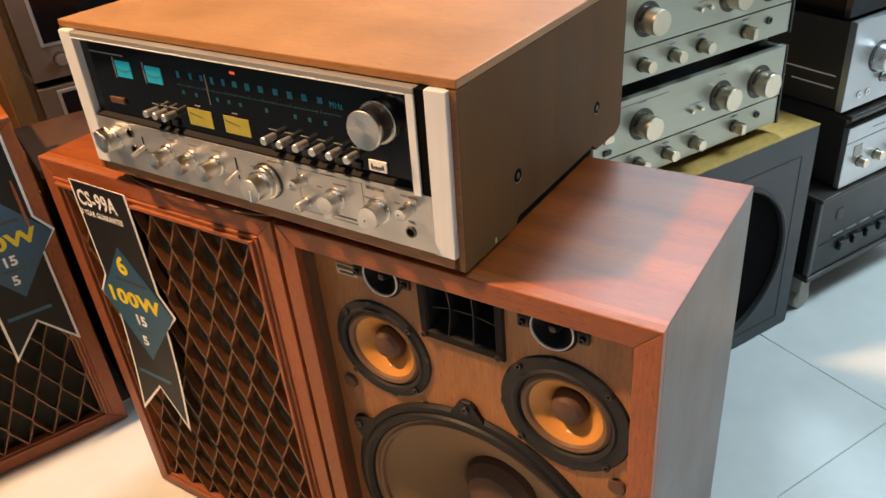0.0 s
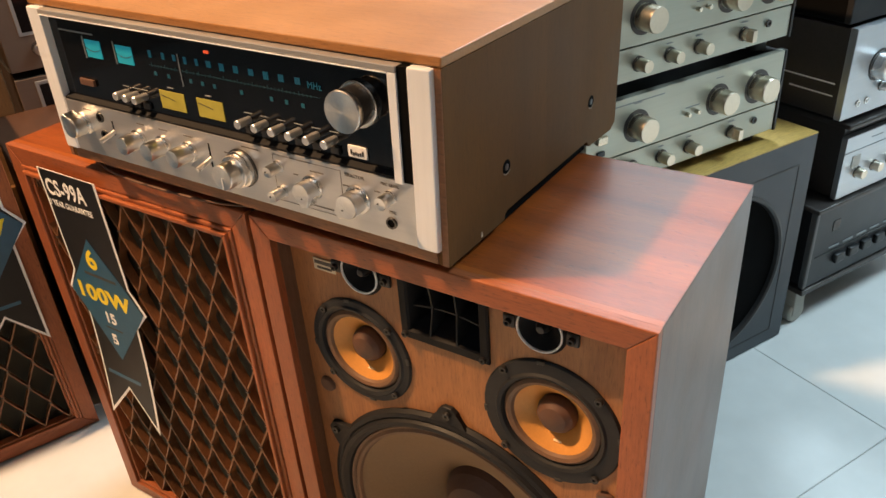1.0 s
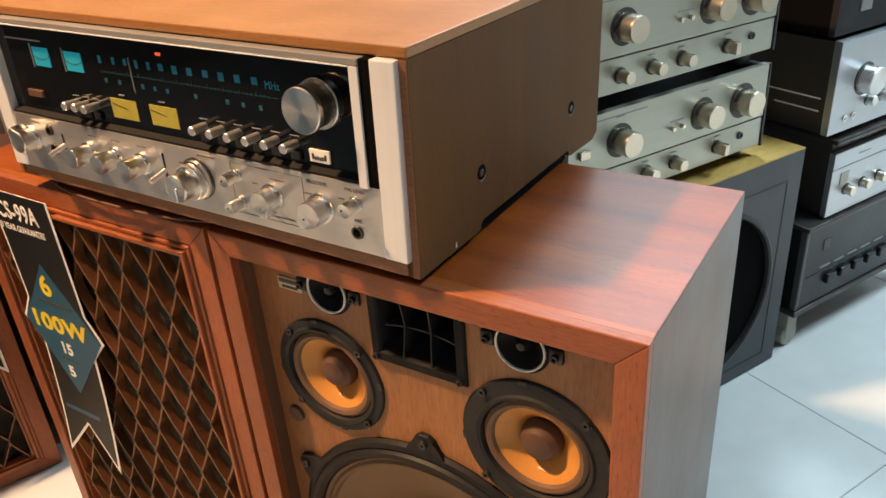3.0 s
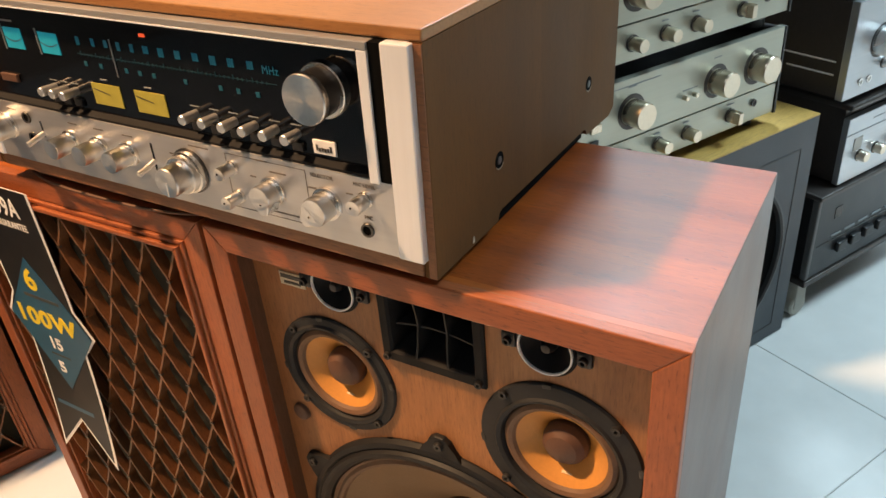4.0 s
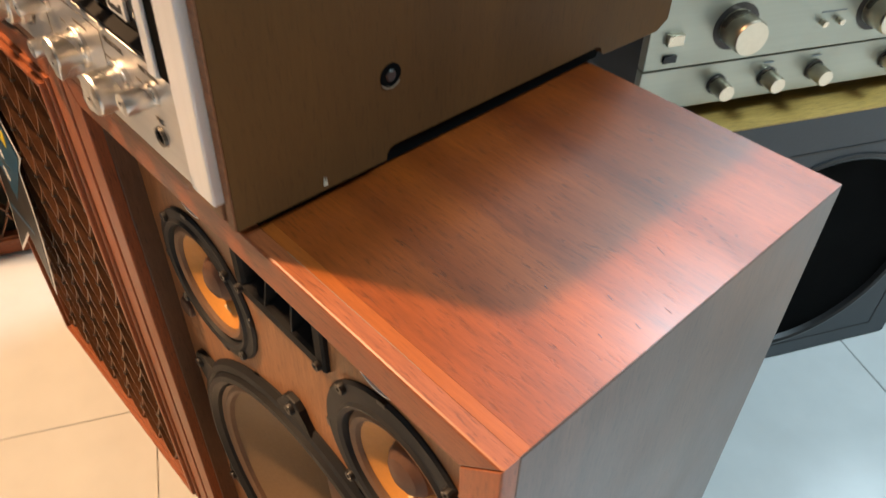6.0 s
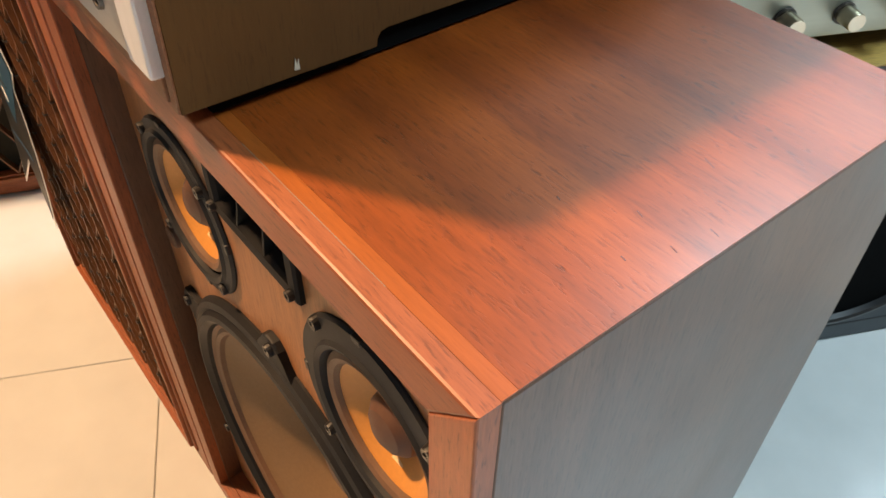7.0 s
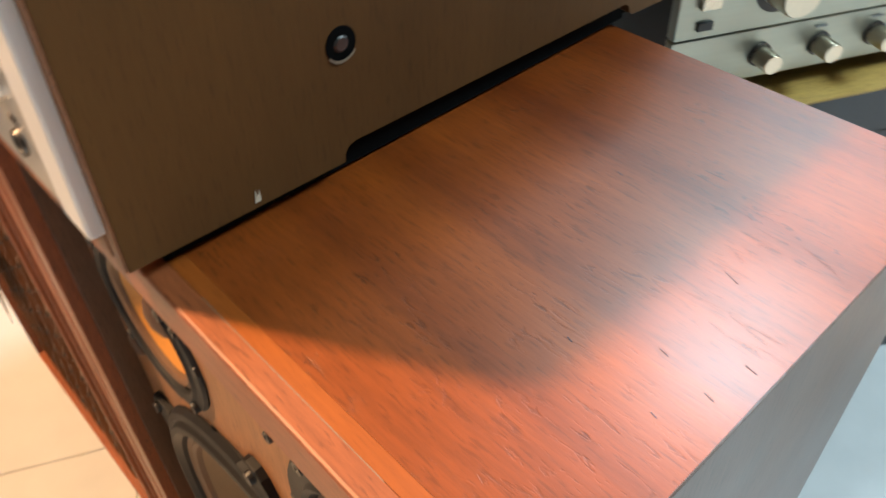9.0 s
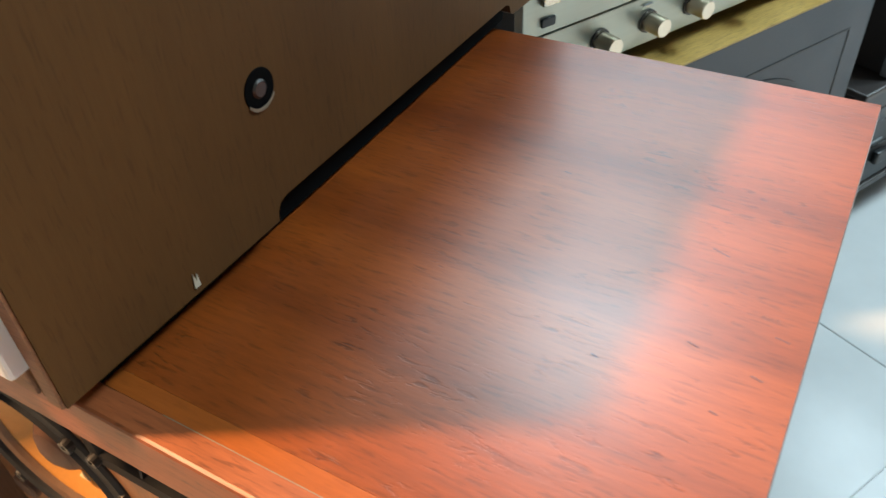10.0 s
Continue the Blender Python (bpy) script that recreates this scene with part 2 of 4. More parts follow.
def block(x0, x1, y0, y1, z0, z1, bevel=0.0, seg=2, bm=None):
    bm = bm or bmesh.new()
    g = bmesh.ops.create_cube(bm, size=1.0)["verts"]
    for v in g:
        v.co = ((x0 + x1) / 2 + v.co.x * (x1 - x0), (y0 + y1) / 2 + v.co.y * (y1 - y0), (z0 + z1) / 2 + v.co.z * (z1 - z0))
    if bevel:
        edges = list({e for v in g for e in v.link_edges})
        bmesh.ops.bevel(bm, geom=edges, offset=bevel, segments=seg, affect="EDGES", profile=0.5)
    return bm


def prism(outline, y0, y1, bevel=0.0, axis="y", bm=None):
    """An outline in x and z, thick from y0 to y1; axis 'x': an outline in y and z, thick along x."""
    bm = bm or bmesh.new()
    put = (lambda a, b, c: (a, c, b)) if axis == "y" else (lambda a, b, c: (c, a, b))
    front = [bm.verts.new(put(a, b, y0)) for a, b in outline]
    back = [bm.verts.new(put(a, b, y1)) for a, b in outline]
    f1, f2 = bm.faces.new(front), bm.faces.new(back)
    n = len(outline)
    for i in range(n):
        bm.faces.new((front[i], front[(i + 1) % n], back[(i + 1) % n], back[i]))
    if bevel:
        bmesh.ops.bevel(bm, geom=list(f1.edges), offset=bevel, segments=2, affect="EDGES", profile=0.5)
    return bm


def lathe(profile, seg=48, close=False, bm=None, at=(0, 0, 0)):
    """Turned round the y axis: profile of (radius, y)."""
    bm = bm or bmesh.new()
    rings = []
    for r, y in profile:
        if r < 1e-6:
            rings.append([bm.verts.new((at[0], at[1] + y, at[2]))])
        else:
            rings.append([bm.verts.new((at[0] + r * math.cos(2 * math.pi * k / seg), at[1] + y, at[2] + r * math.sin(2 * math.pi * k / seg))) for k in range(seg)])
    pairs = list(zip(rings, rings[1:])) + ([(rings[-1], rings[0])] if close else [])
    for a, b in pairs:
        for k in range(seg):
            q = [a[k % len(a)], a[(k + 1) % len(a)], b[(k + 1) % len(b)], b[k % len(b)]]
            q = list(dict.fromkeys(q))
            if len(q) > 2:
                bm.faces.new(q)
    return bm


def holed(x0, x1, z0, z1, rounds, rects, y0, y1):
    """A board with round and square holes."""
    bm = bmesh.new()
    loops = [[(x0, z0), (x1, z0), (x1, z1), (x0, z1)]]
    loops += [[(cx + r * math.cos(2 * math.pi * k / 48), cz + r * math.sin(2 * math.pi * k / 48)) for k in range(48)] for cx, cz, r in rounds]
    loops += [[(a, c), (b, c), (b, d), (a, d)] for a, b, c, d in rects]
    edges = []
    for lp in loops:
        vs = [bm.verts.new((a, y0, b)) for a, b in lp]
        edges += [bm.edges.new((vs[i], vs[(i + 1) % len(vs)])) for i in range(len(vs))]
    bmesh.ops.triangle_fill(bm, edges=edges, use_beauty=True)
    g = bmesh.ops.extrude_face_region(bm, geom=list(bm.faces))
    for v in g["geom"]:
        if isinstance(v, bmesh.types.BMVert):
            v.co.y = y1
    return bm


def sweep(points, half_w, half_d):
    """A bar of square section along a line of (x, y, z), mostly upright."""
    bm = bmesh.new()
    rings = []
    for p in points:
        x, y, z = p
        rings.append([bm.verts.new((x + a * half_w, y + b * half_d, z)) for a, b in ((-1, -1), (1, -1), (1, 1), (-1, 1))])
    for a, b in zip(rings, rings[1:]):
        for k in range(4):
            bm.faces.new((a[k], a[(k + 1) % 4], b[(k + 1) % 4], b[k]))
    bm.faces.new(rings[0]), bm.faces.new(rings[-1])
    return bm


def tube(points, radius, seg=8):
    bm = bmesh.new()
    rings = []
    for i, p in enumerate(points):
        p = Vector(p)
        d = (Vector(points[min(i + 1, len(points) - 1)]) - Vector(points[max(i - 1, 0)])).normalized()
        a = d.orthogonal().normalized()
        b = d.cross(a)
        rings.append([bm.verts.new(p + radius * (math.cos(2 * math.pi * k / seg) * a + math.sin(2 * math.pi * k / seg) * b)) for k in range(seg)])
    for r, q in zip(rings, rings[1:]):
        for k in range(seg):
            bm.faces.new((r[k], r[(k + 1) % seg], q[(k + 1) % seg], q[k]))
    bm.faces.new(rings[0]), bm.faces.new(rings[-1])
    return bm


def lettering(words, size, mat, parent, m, name="lettering", label="", thick=0.0, box=None):
    """Words in the built-in font as a flat mesh that faces -y, its middle at m; box: width and height that they fill."""
    cu = bpy.data.curves.new(name, "FONT")
    cu.body, cu.size, cu.align_x, cu.align_y = words, size, "CENTER", "CENTER"
    cu.extrude, cu.offset, cu.space_character = 0.0002, thick, 1.06
    tmp = bpy.data.objects.new(name, cu)
    scene.collection.objects.link(tmp)
    me = bpy.data.meshes.new_from_object(tmp.evaluated_get(bpy.context.evaluated_depsgraph_get()))
    bpy.data.objects.remove(tmp)
    bpy.data.curves.remove(cu)
    if box:
        xs, ys = [v.co.x for v in me.vertices], [v.co.y for v in me.vertices]
        fill = Matrix.Diagonal((box[0] / (max(xs) - min(xs)), box[1] / (max(ys) - min(ys)), 1, 1))
        me.transform(fill @ Matrix.Translation((-(max(xs) + min(xs)) / 2, -(max(ys) + min(ys)) / 2, 0)))
    me.transform(pose(0, 0, 0, 90))
    me.materials.clear()
    me.materials.append(mat)
    ob = new(name, me)
    ob.parent = parent
    ob.matrix_basis = m
    return tagged(ob, label)


# ---- the room ----
AISLE = pose(0, 0, 0, 0, 0, 64)
floor = new("floor", finish(block(-3.2, 3.4, -3.0, 3.6, -0.08, -0.004), "floor", GROUT))
tagged(floor, "pale glossy floor tiles with thin grey joints", "floor", kind="structure")
# walls and ceiling stay out of view; added to close the room
for wall_name, box in (("wall_north", (-3.3, 3.5, 3.6, 3.7)), ("wall_south", (-3.3, 3.5, -3.1, -3.0)), ("wall_west", (-3.3, -3.2, -3.0, 3.6)), ("wall_east", (3.4, 3.5, -3.0, 3.6))):
    w = new(wall_name, finish(block(*box, -0.08, 2.75), wall_name, PALEWALL if wall_name == "wall_north" else WALL))
    tagged(w, "unseen plain wall, pale to give sheen" if wall_name == "wall_north" else "unseen plain wall, dark brown to limit bounce", "wall", kind="structure")
c = new("ceiling", finish(block(-3.3, 3.5, -3.1, 3.7, 2.75, 2.85), "ceiling", CEIL))
tagged(c, "unseen plain ceiling, grey to limit bounce", "ceiling", kind="structure")

# ---- loudspeakers ----
SW, SD, SH, ST = 0.430, 0.280, 0.630, 0.024


def mitre_rail(x0, x1, z_out, z_in, y0, y1, bevel=0.0014):
    return prism([(x0, z_out), (x1, z_out), (x1 - ST, z_in), (x0 + ST, z_in)], y0, y1, bevel)


def cabinet(parent):
    """Box of a loudspeaker: mitred boards, the top one with a solid band along its front."""
    part("top_panel", block(0.0005, SW - 0.0005, 0.0171, SD, SH - ST, SH), W_TOP, parent, "", None)
    part("edge_band", block(0.0005, SW - 0.0005, 0.0100, 0.0170, SH - ST, SH), W_BAND, parent, "smooth orange edging strip", None)
    # pale strip paints the highlight on the joint, along with its chips
    part("joint_highlight", block(SW * 0.62, SW * 0.86, 0.0097, 0.0100, SH - 0.0006, SH + 0.00005), RIM, parent, "pale joint line, painted highlight with wear", None)
    part("bottom_panel", block(0.0005, SW - 0.0005, 0.010, SD, 0.004, ST, 0.001), W_X, parent)
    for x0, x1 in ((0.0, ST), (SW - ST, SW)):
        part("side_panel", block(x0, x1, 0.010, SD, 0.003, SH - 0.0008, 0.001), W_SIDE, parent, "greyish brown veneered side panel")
    part("back_panel", block(ST, SW - ST, SD - 0.012, SD - 0.002, ST, SH - ST), BLACK, parent)
    part("front_rail", mitre_rail(0, SW, SH, SH - ST, 0.0, 0.0098), W_X, parent, "straight-grained mitred top rail")
    part("front_rail", mitre_rail(0, SW, 0.003, ST, 0.0, 0.0098), W_X, parent)
    for x0, x1 in ((0, ST), (SW, SW - ST)):
        part("front_stile", prism([(x0, 0.003), (x0, SH), (x1, SH - ST), (x1, ST)], 0.0, 0.0098, 0.001), W_Z, parent)


def bolt(parent, x, z, y, r=0.0042):
    part("bolt", lathe([(0.0012, -0.0008), (0.0018, -0.0035), (r * 0.9, -0.0035), (r, -0.002), (r, 0.002)], 14, at=(x, y, z)), BLACK, parent)


def mid_driver(parent, cx, cz, yb, rim, pcd):
    d = new("midrange_driver")
    d.parent = parent
    d.matrix_basis = pose(cx, yb, cz)
    tagged(d, "midrange driver with an orange paper cone")
    part("frame", lathe([(0.050, 0.002), (0.052, -0.004), (0.0555, -0.0055), (0.0575, -0.0035), (rim - 0.0015, -0.003), (rim, -0.0012), (rim, 0.001)], 64), CAST, d, "dark grey round driver frame")
    part("surround", lathe([(0.0405, 0.002), (0.0425, -0.001), (0.046, -0.0025), (0.0495, -0.0005), (0.051, 0.003)], 64), BROWN_RIM, d, "brown ribbed surround")
    part("cone", lathe([(0.041, 0.002), (0.036, 0.0055), (0.028, 0.011), (0.020, 0.018), (0.014, 0.024)], 64), CONE_Y, d, "orange paper cone")
    part("dust_cap", lathe([(0.0, -0.0015), (0.007, -0.0008), (0.0135, 0.002), (0.0185, 0.007), (0.0203, 0.013), (0.0198, 0.020)], 48), BROWN, d, "brown domed dust cap")
    part("print", block(-0.0045, 0.0045, -0.0003, 0.0002, -0.0014, 0.0014), PALEPRINT, d, "tiny pale print on the cone", m=pose(0.003, 0.0090, -0.0305, -61))
    for k in range(4):
        a = radians(45 + 90 * k)
        bolt(d, pcd * math.cos(a), pcd * math.sin(a), -0.003)
    for k in range(4):
        a = radians(90 * k + 8)
        part("notch", block(-0.004, 0.004, -0.0036, 0.001, -0.0022, 0.0022, 0.0008), BLACK, d, m=pose((rim - 0.0020) * math.cos(a), 0, (rim - 0.0020) * math.sin(a), 0, 90 - math.degrees(a), 0))
    return d


def tweeter(parent, cx, cz, yb):
    d = new("tweeter")
    d.parent = parent
    d.matrix_basis = pose(cx, yb, cz) @ Matrix.Scale(1.07, 4)
    tagged(d, "small black horn tweeter with a white ring")
    part("body", lathe([(0.0, 0.010), (0.006, 0.009), (0.013, 0.004), (0.0185, -0.003), (0.0225, -0.004), (0.024, -0.002), (0.024, 0.002)], 48), HORN, d)
    part("ring", lathe([(0.0197, -0.0036), (0.0200, -0.0054), (0.0210, -0.0054), (0.0213, -0.0038)], 56, True), WHITE, d, "thin white ring")
    part("phase_plug", lathe([(0.0, -0.004), (0.0035, -0.003), (0.006, 0.002), (0.0065, 0.009)], 24), BLACK, d)
    for sx in (-1, 1):
        part("mounting_tab", block(sx * 0.029 - 0.006, sx * 0.029 + 0.006, -0.004, 0.001, -0.007, 0.007, 0.0025), BLACK, d)
        bolt(d, sx * 0.029, 0, -0.004, 0.0034)


def horn(parent, cx, cz, yb, w=0.101, h=0.088):
    d = new("midrange_horn")
    d.parent = parent
    d.matrix_basis = pose(cx, yb, cz)
    tagged(d, "black multicell horn with dividing vanes")
    a, b, i, j = w / 2, h / 2, w / 2 - 0.0085, h / 2 - 0.0095
    bm = bmesh.new()
    rings = []
    for x, z, y in ((a, b, 0.002), (a, b, -0.003), (a - 0.0015, b - 0.0015, -0.0045), (i, j, -0.0045), (i - 0.002, j - 0.002, -0.002), (i * 0.55, j * 0.5, 0.055)):
        rings.append([bm.verts.new((sx * x, y, sz * z)) for sx, sz in ((-1, -1), (1, -1), (1, 1), (-1, 1))])
    for p, q in zip(rings, rings[1:]):
        for k in range(4):
            bm.faces.new((p[k], p[(k + 1) % 4], q[(k + 1) % 4], q[k]))
    bm.faces.new(rings[-1])
    part("flange", bm, HORN, d)
    for x in (-i / 3, i / 3):
        rows = [(x * (1 + 0.10 * (q / 4 - 1) ** 2), 0.013 - 0.005 * abs(q / 4 - 1), -j + 2 * j * q / 8) for q in range(9)]
        part("vane", sweep(rows, 0.0008, 0.012), CAST, d)
    bows = [(-i + 2 * i * q / 10, -0.003 - 0.006 * ((q / 5 - 1) ** 2)) for q in range(11)]
    line = [(x, z + 0.0009) for x, z in bows] + [(x, z - 0.0009) for x, z in reversed(bows)]
    part("vane", prism(line, 0.004, 0.05), CAST, d)
    for sx in (-1, 1):
        for sz in (-1, 1):
            bolt(d, sx * (a - 0.0055), sz * (b - 0.0055), -0.0045, 0.0036)


def woofer(parent, cx, cz, yb):
    d = new("woofer")
    d.parent = parent
    d.matrix_basis = pose(cx, yb, cz) @ Matrix.Scale(0.958, 4)
    tagged(d, "large woofer with a tan paper cone")
    part("frame", lathe([(0.160, 0.004), (0.163, -0.006), (0.168, -0.0105), (0.173, -0.010), (0.1755, -0.006), (0.178, -0.0075), (0.183, -0.006), (0.186, -0.002), (0.186, 0.002)], 96), RUBBER, d, "black ridged woofer frame")
    part("surround", lathe([(0.148, 0.004), (0.150, -0.001), (0.1535, -0.0025), (0.157, -0.0005), (0.1605, -0.003), (0.163, 0.003)], 96), BROWN_RIM, d)
    part("cone", lathe([(0.149, 0.003), (0.12, 0.016), (0.085, 0.036), (0.058, 0.056), (0.050, 0.064)], 96), CONE_W, d)
    part("dust_cap", lathe([(0.0, 0.026), (0.02, 0.028), (0.038, 0.036), (0.050, 0.050), (0.054, 0.061)], 64), BROWN, d)
    for k in range(6):
        an = radians(90 + 60 * k)
        lug = prism([(-0.026, -0.010), (-0.016, 0.002), (-0.011, 0.0125), (-0.005, 0.017), (0.005, 0.017), (0.011, 0.0125), (0.016, 0.002), (0.026, -0.010)], -0.006, 0.001, 0.0015)
        part("mounting_lug", lug, RUBBER, d, m=pose(0.189 * math.cos(an), 0, 0.189 * math.sin(an), 0, 90 - math.degrees(an), 0))
        bolt(d, 0.196 * math.cos(an), 0.196 * math.sin(an), -0.006, 0.005)


def open_speaker():
    s = thing("loudspeaker", "reddish mahogany floor loudspeaker without grille, drivers showing", "loudspeaker", pose(-SW, 0, 0), "loudspeakers")
    cabinet(s)
    yb = 0.027
    mids, wof, twe = [(0.1045, 0.4755), (0.3295, 0.4735)], (0.2145, 0.2470), [(0.1190, 0.5795), (0.319, 0.5790)]
    part("baffle", holed(ST, SW - ST, ST, SH - ST, [(*c, 0.056) for c in mids] + [(*wof, 0.159)] + [(*c, 0.021) for c in twe], [(0.215 - 0.043, 0.215 + 0.043, 0.527, 0.597)], yb, yb + 0.015), W_BAFFLE, s, "brown walnut-veneered front baffle")
    for c, rim, pcd in zip(mids, (0.0656, 0.0716), (0.0605, 0.0675)):
        mid_driver(s, *c, yb, rim, pcd)
    for c in twe:
        tweeter(s, *c, yb)
    horn(s, 0.2155, 0.5630, yb)
    woofer(s, *wof, yb)
    for x, z in ((0.388, 0.4015), (0.046, 0.4055)):
        part("level_control", lathe([(0.0, -0.004), (0.008, -0.004), (0.0095, -0.003), (0.0105, 0.001)], 28, at=(x, yb, z)), BROWN, s, "small round brown level control")
    b = part("badge", block(0.0555, 0.0845, yb - 0.0012, yb + 0.001, 0.5665, 0.5805, 0.0005), plain("champagne_badge", (0.52, 0.47, 0.36), 0.4, 0.5), s, "small champagne name plate")
    part("print", block(0.0575, 0.0825, yb - 0.0018, yb - 0.0010, 0.5745, 0.5785), INK, b)
    part("print", block(0.0605, 0.0795, yb - 0.0018, yb - 0.0010, 0.5690, 0.5715), INK, b)
    for x, y, dx, turn in ((-0.036, 0.1545, 0.010, 18), (-0.0085, 0.122, 0.007, 10), (-0.0325, 0.108, 0.006, 15), (-0.012, 0.103, 0.006, 14), (-0.103, 0.176, 0.005, 10), (-0.020, 0.085, 0.004, 12), (-0.058, 0.090, 0.004, 14)):
        part("scuff", block(-dx * 0.34, dx * 0.34, -0.0003, 0.0003, 0, 0.0002, 0.00009, 1), SCUFF, s, "small dark scratch in the top", m=pose(SW + x, y, SH - 0.0001, 0, 0, -turn))
    return s


def ribbon(parent):
    """Hanging card ribbon with a white border, a teal diamond and print; origin at the middle of its top edge; its foot swings forward."""
    def outline(k):
        w, t, n, e = 0.0575 - k, 0.080 - k * 1.25, 0.0530 - k, 0.0525 - k
        return [(-w, -k * 0.2), (w, -k * 0.2), (w, -0.153), (t, -0.186), (n, -0.216), (e, -0.394 + k * 2.6), (0.0, -0.335 + k * 1.3), (-e, -0.394 + k * 2.6), (-n, -0.216), (-t, -0.186), (-w, -0.153)]

    def bent(bm):
        for k in range(1, 20):
            bmesh.ops.bisect_plane(bm, geom=bm.verts[:] + bm.edges[:] + bm.faces[:], plane_co=(0, 0, -0.02 * k), plane_no=(0, 0, 1))
        for v in bm.verts:
            low = max(0.0, -v.co.z - 0.14)
            v.co.y += 0.0025 * min(1.0, -v.co.z / 0.14) - 0.26 * low * low
        return bm
    part("border", bent(prism(outline(0.0), 0.0, 0.0007)), WHITE, parent, "white border of the ribbon", 40)
    part("card", bent(prism(outline(0.0042), -0.0006, -0.0001)), CARD, parent, "glossy black card", 40)
    part("diamond", bent(prism([(0.0, -0.092), (0.0745, -0.187), (0.0, -0.284), (-0.0745, -0.187)], -0.0011, -0.0006)), TEAL, parent, "teal printed diamond", 40)
    y = -0.0013
    lettering("CS-99A", 0.03, WHITE, parent, pose(-0.0085, y + 0.0006, -0.0240), thick=0.0006, box=(0.078, 0.0235))
    lettering("3 YEAR GUARANTEE", 0.0085, WHITE, parent, pose(-0.0085, y + 0.0009, -0.0470), thick=0.0001, box=(0.086, 0.0085))
    lettering("6", 0.036, YELLOW, parent, pose(-0.0055, y + 0.0022, -0.1230), thick=0.0009, box=(0.0205, 0.0315))
    lettering("100W", 0.0365, YELLOW, parent, pose(-0.0015, y + 0.0021, -0.1815), thick=0.0014, box=(0.107, 0.0265))
    lettering("15", 0.026, WHITE, parent, pose(-0.0005, y + 0.0010, -0.2155), thick=0.0009, box=(0.0195, 0.0185))
    lettering("5", 0.026, WHITE, parent, pose(-0.0040, y - 0.0008, -0.2510), thick=0.0009, box=(0.0110, 0.0185))
    part("print", bent(block(-0.030, 0.034, y, y + 0.0002, -0.1515, -0.1470)), INK, parent, "", None)
    part("print", bent(block(-0.018, 0.018, y, y + 0.0002, -0.2340, -0.2315)), INK, parent, "", None)
    part("print", bent(block(-0.040, 0.030, y + 0.0004, y + 0.0006, -0.318, -0.312)), TEAL, parent, "", None)


def grille_speaker(name_label, m):
    s = thing("loudspeaker", name_label, "loudspeaker", m, "loudspeakers")
    cabinet(s)
    part("grille_cloth", block(ST, SW - ST, 0.019, 0.024, ST, SH - ST), CLOTH, s, "dark cloth behind the lattice")
    g = new("grille")
    g.parent = s
    tagged(g, "carved wooden lattice grille in a moulded frame")
    i0 = ST + 0.0005
    for inset, wide, y0, y1 in ((0.0, 0.0052, -0.0025, 0.014), (0.0056, 0.0052, -0.0066, 0.014), (0.0112, 0.0040, -0.0020, 0.014)):
        a0, a1, b0, b1 = i0 + inset, SW - i0 - inset, i0 + inset, SH - i0 - inset
        w = wide
        for o in ([(a0, b1), (a1, b1), (a1 - w, b1 - w), (a0 + w, b1 - w)], [(a0, b0), (a1, b0), (a1 - w, b0 + w), (a0 + w, b0 + w)]):
            part("moulding", prism(o, y0, y1, 0.0014), W_X, g)
        for o in ([(a0, b0), (a0, b1), (a0 + w, b1 - w), (a0 + w, b0 + w)], [(a1, b0), (a1, b1), (a1 - w, b1 - w), (a1 - w, b0 + w)]):
            part("moulding", prism(o, y0, y1, 0.0014), W_Z, g)
    x0, x1, z0, z1 = i0 + 0.0135, SW - i0 - 0.0135, i0 + 0.0135, SH - i0 - 0.0135
    pitch, high, mid, head = 0.0213, 0.0932, 0.217, 0.5955
    for k in range(-9, 9):
        sign = -1 if k % 2 == 0 else 1
        pts = []
        for q in range(121):
            z = z1 - (z1 - z0) * q / 120
            wave = 2 * math.pi * (head - z) / high
            swing = math.cos(wave) + 0.10 * math.cos(3 * wave)
            x = mid + (k + 0.5) * pitch + sign * pitch * 0.455 * swing + 0.0005 * math.sin(37 * z + 5 * k)
            pts.append((min(max(x, x0), x1), 0.0068 + 0.0012 * sign * math.sin(wave), z))
        part("slat", sweep(pts, 0.0015, 0.0062), W_LAT, g, smooth=50)
    pin = None
    for k in range(-8, 9):
        for q in range(7):
            z = head - high * (q + (0.0 if k % 2 == 0 else 0.5))
            if z0 + 0.004 < z < z1 - 0.004:
                at = pose(mid + k * pitch, 0, z)
                if pin:
                    again(pin, at)
                else:
                    pin = part("staple", block(-0.0026, 0.0026, -0.0006, 0.003, -0.0009, 0.0009), SCREWM, g, "small steel staple", m=at)
    return s


open_speaker()
grille_speaker("reddish mahogany loudspeaker with a carved lattice grille, under the receiver", pose(-0.866, 0, 0))
grille_speaker("lattice-grilled mahogany loudspeaker standing apart by the shelf", pose(-1.218, -0.323, 0, 0, 0, 67.7))
for m in (pose(-0.7367, -0.0075, 0.6147, 0, 0.5, 0), pose(-1.218, -0.323, 0, 0, 0, 67.7) @ pose(0.3525, -0.0075, 0.6180, 0, 0, 0)):
    r = thing("ribbon", "black and teal card ribbon hanging on a speaker grille", "ribbon", m, "sale ribbons")
    ribbon(r)

# ---- receiver on the pair of loudspeakers ----
RECV = thing("stereo_receiver", "vintage silver-faced receiver in a walnut case, dial lit", "receiver", pose(-0.4415, -0.003, 0.6411, -0.8, 0.8, 0))
RX0, RX1, RY1, RB, RT = -0.2630, 0.2600, 0.3645, 0.0030, 0.1850


